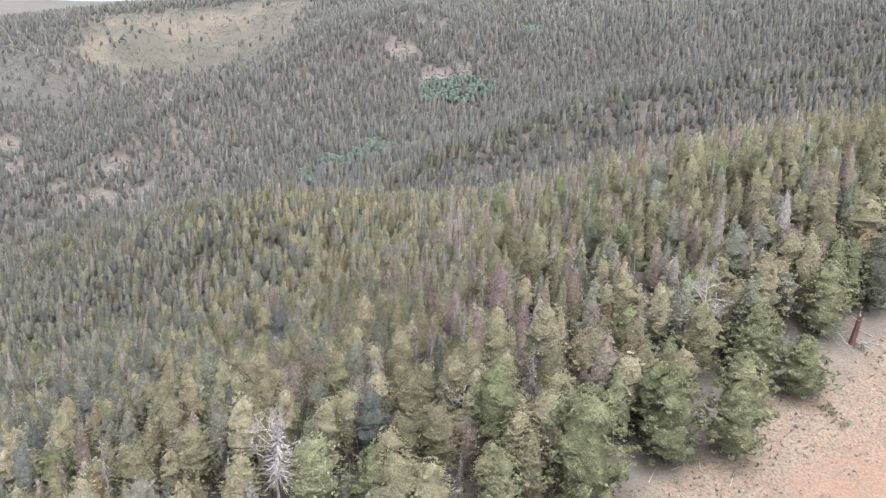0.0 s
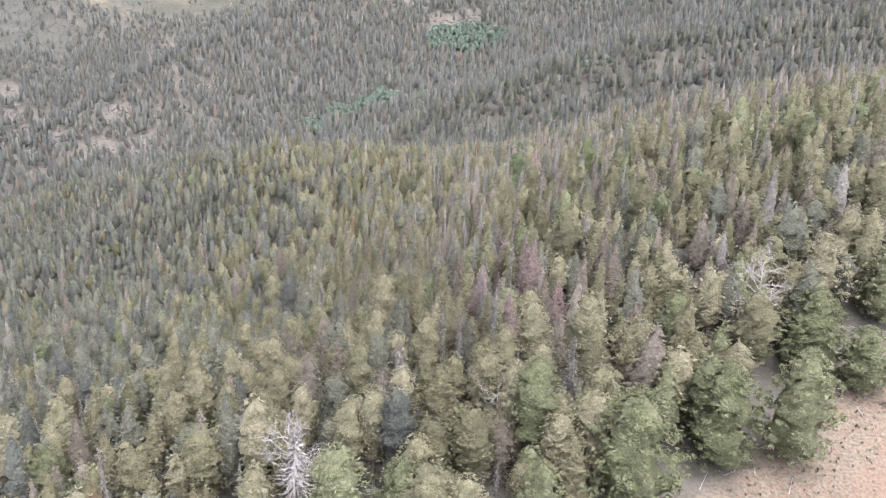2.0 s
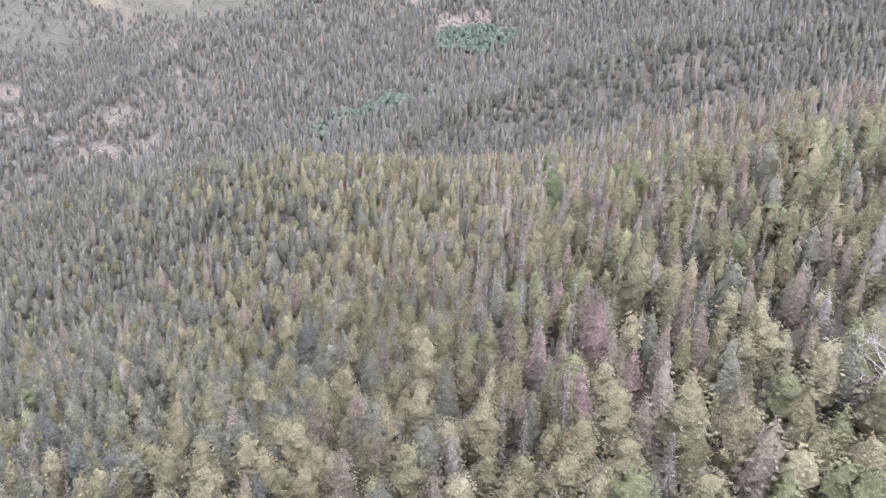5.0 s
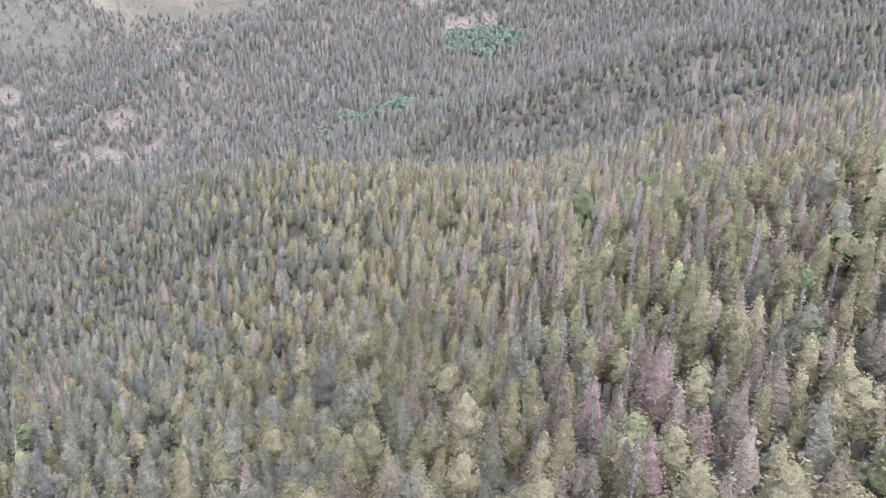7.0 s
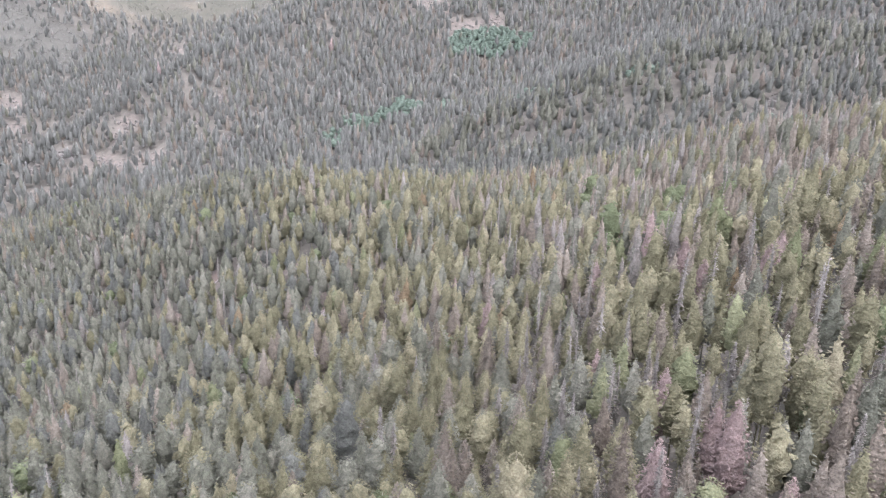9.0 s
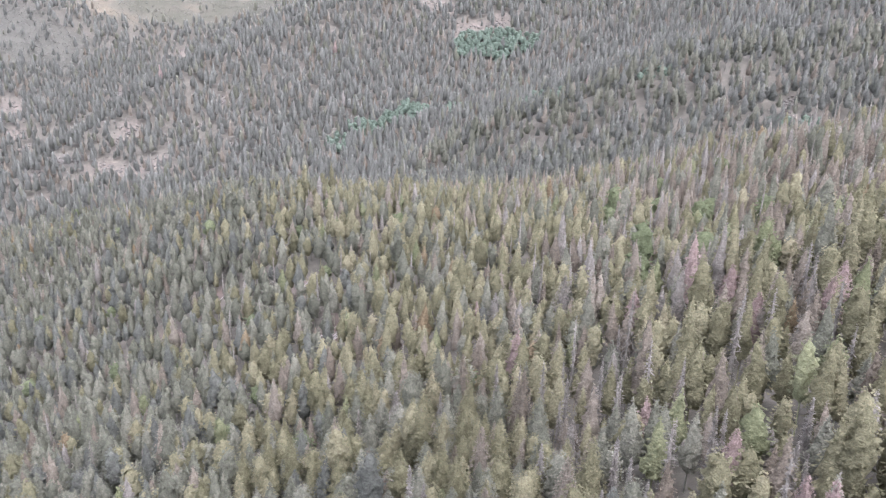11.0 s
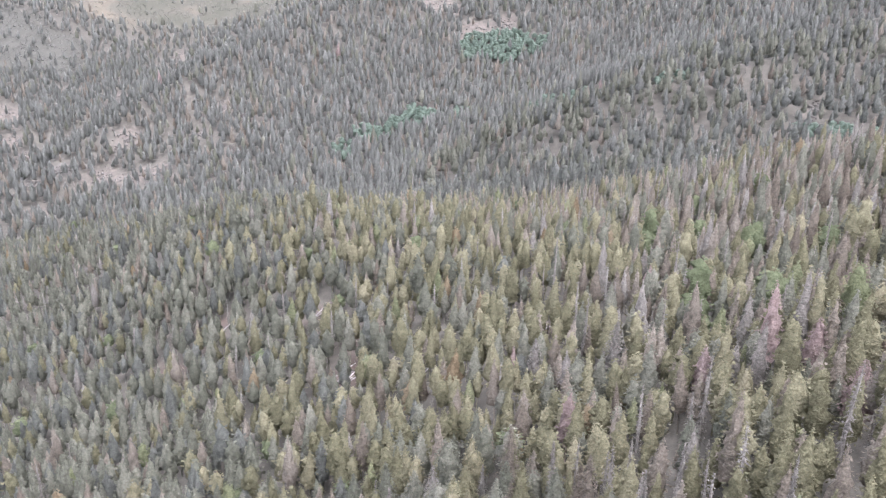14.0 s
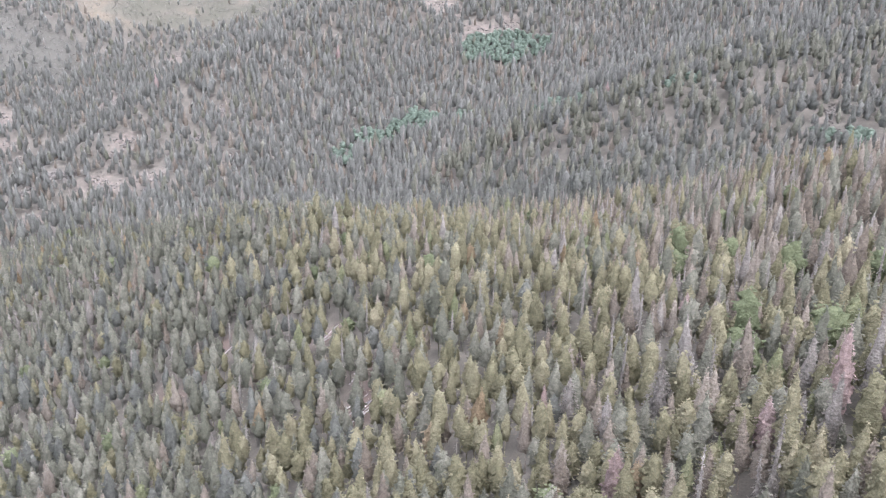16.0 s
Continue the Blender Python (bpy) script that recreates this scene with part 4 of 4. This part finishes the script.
# ---- shrubs, boulders and dry grass ----
def shrub(x, y, tall, wide, seed):
    rng = np.random.default_rng(seed)
    ob = tagged(empty("shrub", x, y, 0, 0.1), "low green shrub on the dry soil", "shrub", "shrubs at the wood's edge")
    stems = [stick((0, 0, 0), (rng.normal(0, wide * 0.4), rng.normal(0, wide * 0.4), tall * 0.7), 0.03, 0.01, 4) for _ in range(7)]
    part("stem", mesh_of("stem", *joined(stems)[:2], BARK), ob)
    v, f, n = joined([clump_set(rng, 14, 9, tall, 0.05, wide, round_shape, 0.36)])
    part("foliage", mesh_of("foliage", v, f, FOLIAGE_ONE["leaf" if seed % 2 else "olive"], normals=n), ob)
    return ob


for k, (x, y, tall, wide) in enumerate([(36.6, 88.3, 0.7, 0.8), (37.5, 86.8, 0.6, 0.9), (43.0, 98.4, 0.9, 0.6), (46, 93, 0.5, 0.5), (20.5, 79.5, 0.9, 0.9), (2.5, 72.6, 0.9, 1.1), (-2.5, 70.6, 0.8, 1.0)]):
    shrub(x, y, tall, wide, 61 + k)


def small_growth(name, label, x, y, tall, wide, kind, pieces, category):
    """Low growth past counting, as one object."""
    rng = np.random.default_rng(hash_of(name))
    z = relief(x, y)
    vs, fs, ns, tones, k = [], [], [], [], 0
    for i in range(len(x)):
        v, f, n = pieces(rng)
        vs.append(v * (wide[i], wide[i], tall[i]) + (x[i], y[i], z[i] - 0.05))
        fs.append(f + k)
        ns.append(n)
        tones.append(np.full(len(v), rng.random()))
        k += len(v)
    ob = new(name, mesh_of(name, np.concatenate(vs), np.concatenate(fs), FOLIAGE[kind] if isinstance(kind, str) else kind, np.concatenate(tones), normals=np.concatenate(ns)))
    return tagged(ob, label, category, kind="stuff")


def puff_piece(rng):
    return joined([clump_set(rng, 4, 4, 1.0, 0.1, 1.0, round_shape, 0.6)])


def tuft_piece(rng):
    a = rng.uniform(0, 6.28, 6)
    out = np.stack([np.cos(a), np.sin(a), np.zeros(6)], 1)
    side = np.stack([-np.sin(a), np.cos(a), np.zeros(6)], 1) * 0.22
    v = np.stack([out * 0.2 - side, out * 0.2 + side, out * rng.uniform(0.6, 1.3, (6, 1)) + np.array([0, 0, 1.0])], 1).reshape(-1, 3)
    return joined([(v, np.arange(18).reshape(6, 3))])


rng = np.random.default_rng(77)
x, y = scatter(rng, -720, -100, 700, 1260, 4.6)
keep = (inside(MEADOWS + BRUSH, x, y, 0.3) > 0.2) & (rng.random(len(x)) < 0.4 + 0.45 * (patchy(x, y, 22, 2.0) > 0.52) + 0.35 * (y < 900))
x, y = x[keep], y[keep]
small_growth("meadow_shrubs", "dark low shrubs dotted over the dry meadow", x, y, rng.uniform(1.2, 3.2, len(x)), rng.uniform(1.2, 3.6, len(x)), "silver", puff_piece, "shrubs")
x, y = scatter(rng, -480, 60, 470, 860, 5.0)
keep = (rng.random(len(x)) < 0.7 * np.maximum(inside(BARE, x, y, 1.0), 0.25 * (x < -160)))
x, y = x[keep], y[keep]
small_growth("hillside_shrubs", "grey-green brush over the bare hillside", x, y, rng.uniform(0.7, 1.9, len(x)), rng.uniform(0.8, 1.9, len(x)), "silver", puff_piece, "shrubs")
x, y = scatter(rng, -20, 80, 40, 125, 0.85)
d = past_treeline(x, y)
keep = (d > -1.5) & (d < 30) & (rng.random(len(x)) < np.where(d < 10, 0.75, 0.18)) & (x < 0.46 * y + 30)
x, y = x[keep], y[keep]
straw, n, l, b = material("dry_grass", 0.9)
l.new(ramp(n, l, n.new("ShaderNodeNewGeometry").outputs["Random Per Island"], [(0.0, (0.11, 0.095, 0.072)), (0.5, (0.14, 0.124, 0.097)), (1.0, (0.17, 0.152, 0.122))]), b.inputs["Base Color"])
small_growth("dry_grass", "sparse straw-coloured grass tufts on bare soil", x, y, rng.uniform(0.12, 0.34, len(x)), rng.uniform(0.14, 0.34, len(x)), straw, tuft_piece, "grass")


def boulder_piece(rng):
    """An angular stone of unit size."""
    bm = bmesh.new()
    bmesh.ops.create_icosphere(bm, subdivisions=1, radius=1.0)
    v = np.array([p.co[:] for p in bm.verts]) * rng.uniform(0.65, 1.2, (len(bm.verts), 1))
    bm.verts.ensure_lookup_table()
    f = np.array([[p.index for p in face.verts] for face in bm.faces])
    bm.free()
    return v, f, unit(v)


stone, n, l, b = material("pale_rock", 0.9)
l.new(ramp(n, l, grain(n, l, 1.2, 6.0), [(0.3, (0.06, 0.055, 0.05)), (0.55, (0.095, 0.087, 0.078)), (0.75, (0.13, 0.12, 0.108))]), b.inputs["Base Color"])
rng = np.random.default_rng(91)
px, py = [], []
for a, b_, rx, ry, turn, count in [(*ROCK_BAND, 40)] + [(*spot, 14) for spot in BARE]:
    count *= 3
    u, v = rng.normal(0, 0.5, count) * rx, rng.normal(0, 0.5, count) * ry
    c, s = math.cos(radians(turn)), math.sin(radians(turn))
    px += list(a + u * c - v * s)
    py += list(b_ + u * s + v * c)
px, py = np.array(px), np.array(py)
small_growth("rock_outcrops", "pale weathered boulders breaking through the hillside", px, py, rng.uniform(0.3, 1.2, len(px)), rng.uniform(0.4, 1.5, len(px)), stone, boulder_piece, "rocks")


# ---- the blue distance beyond the ridge ----
water, n, l, b = material("lake_water", 0.4)
b.inputs["Base Color"].default_value = (0.2, 0.3, 0.38, 1)
wave = n.new("ShaderNodeBump")
wave.inputs["Strength"].default_value = 0.2
l.new(grain(n, l, 0.3, 4.0), wave.inputs["Height"])
l.new(wave.outputs[0], b.inputs["Normal"])
bm = bmesh.new()
bmesh.ops.create_circle(bm, cap_ends=True, segments=40, radius=1.0)
for p in bm.verts:
    a = math.atan2(p.co.y, p.co.x)
    p.co = (p.co.x * 620 * (1 + 0.15 * math.sin(3 * a)), p.co.y * 430 * (1 + 0.12 * math.sin(5 * a)), 0)
me = bpy.data.meshes.new("lake")
bm.to_mesh(me)
bm.free()
me.materials.append(water)
lake = new("lake", me)
lake.location = (-1930, 3650, -43.5)
tagged(lake, "pale blue lake far beyond the ridge", "water", kind="structure")
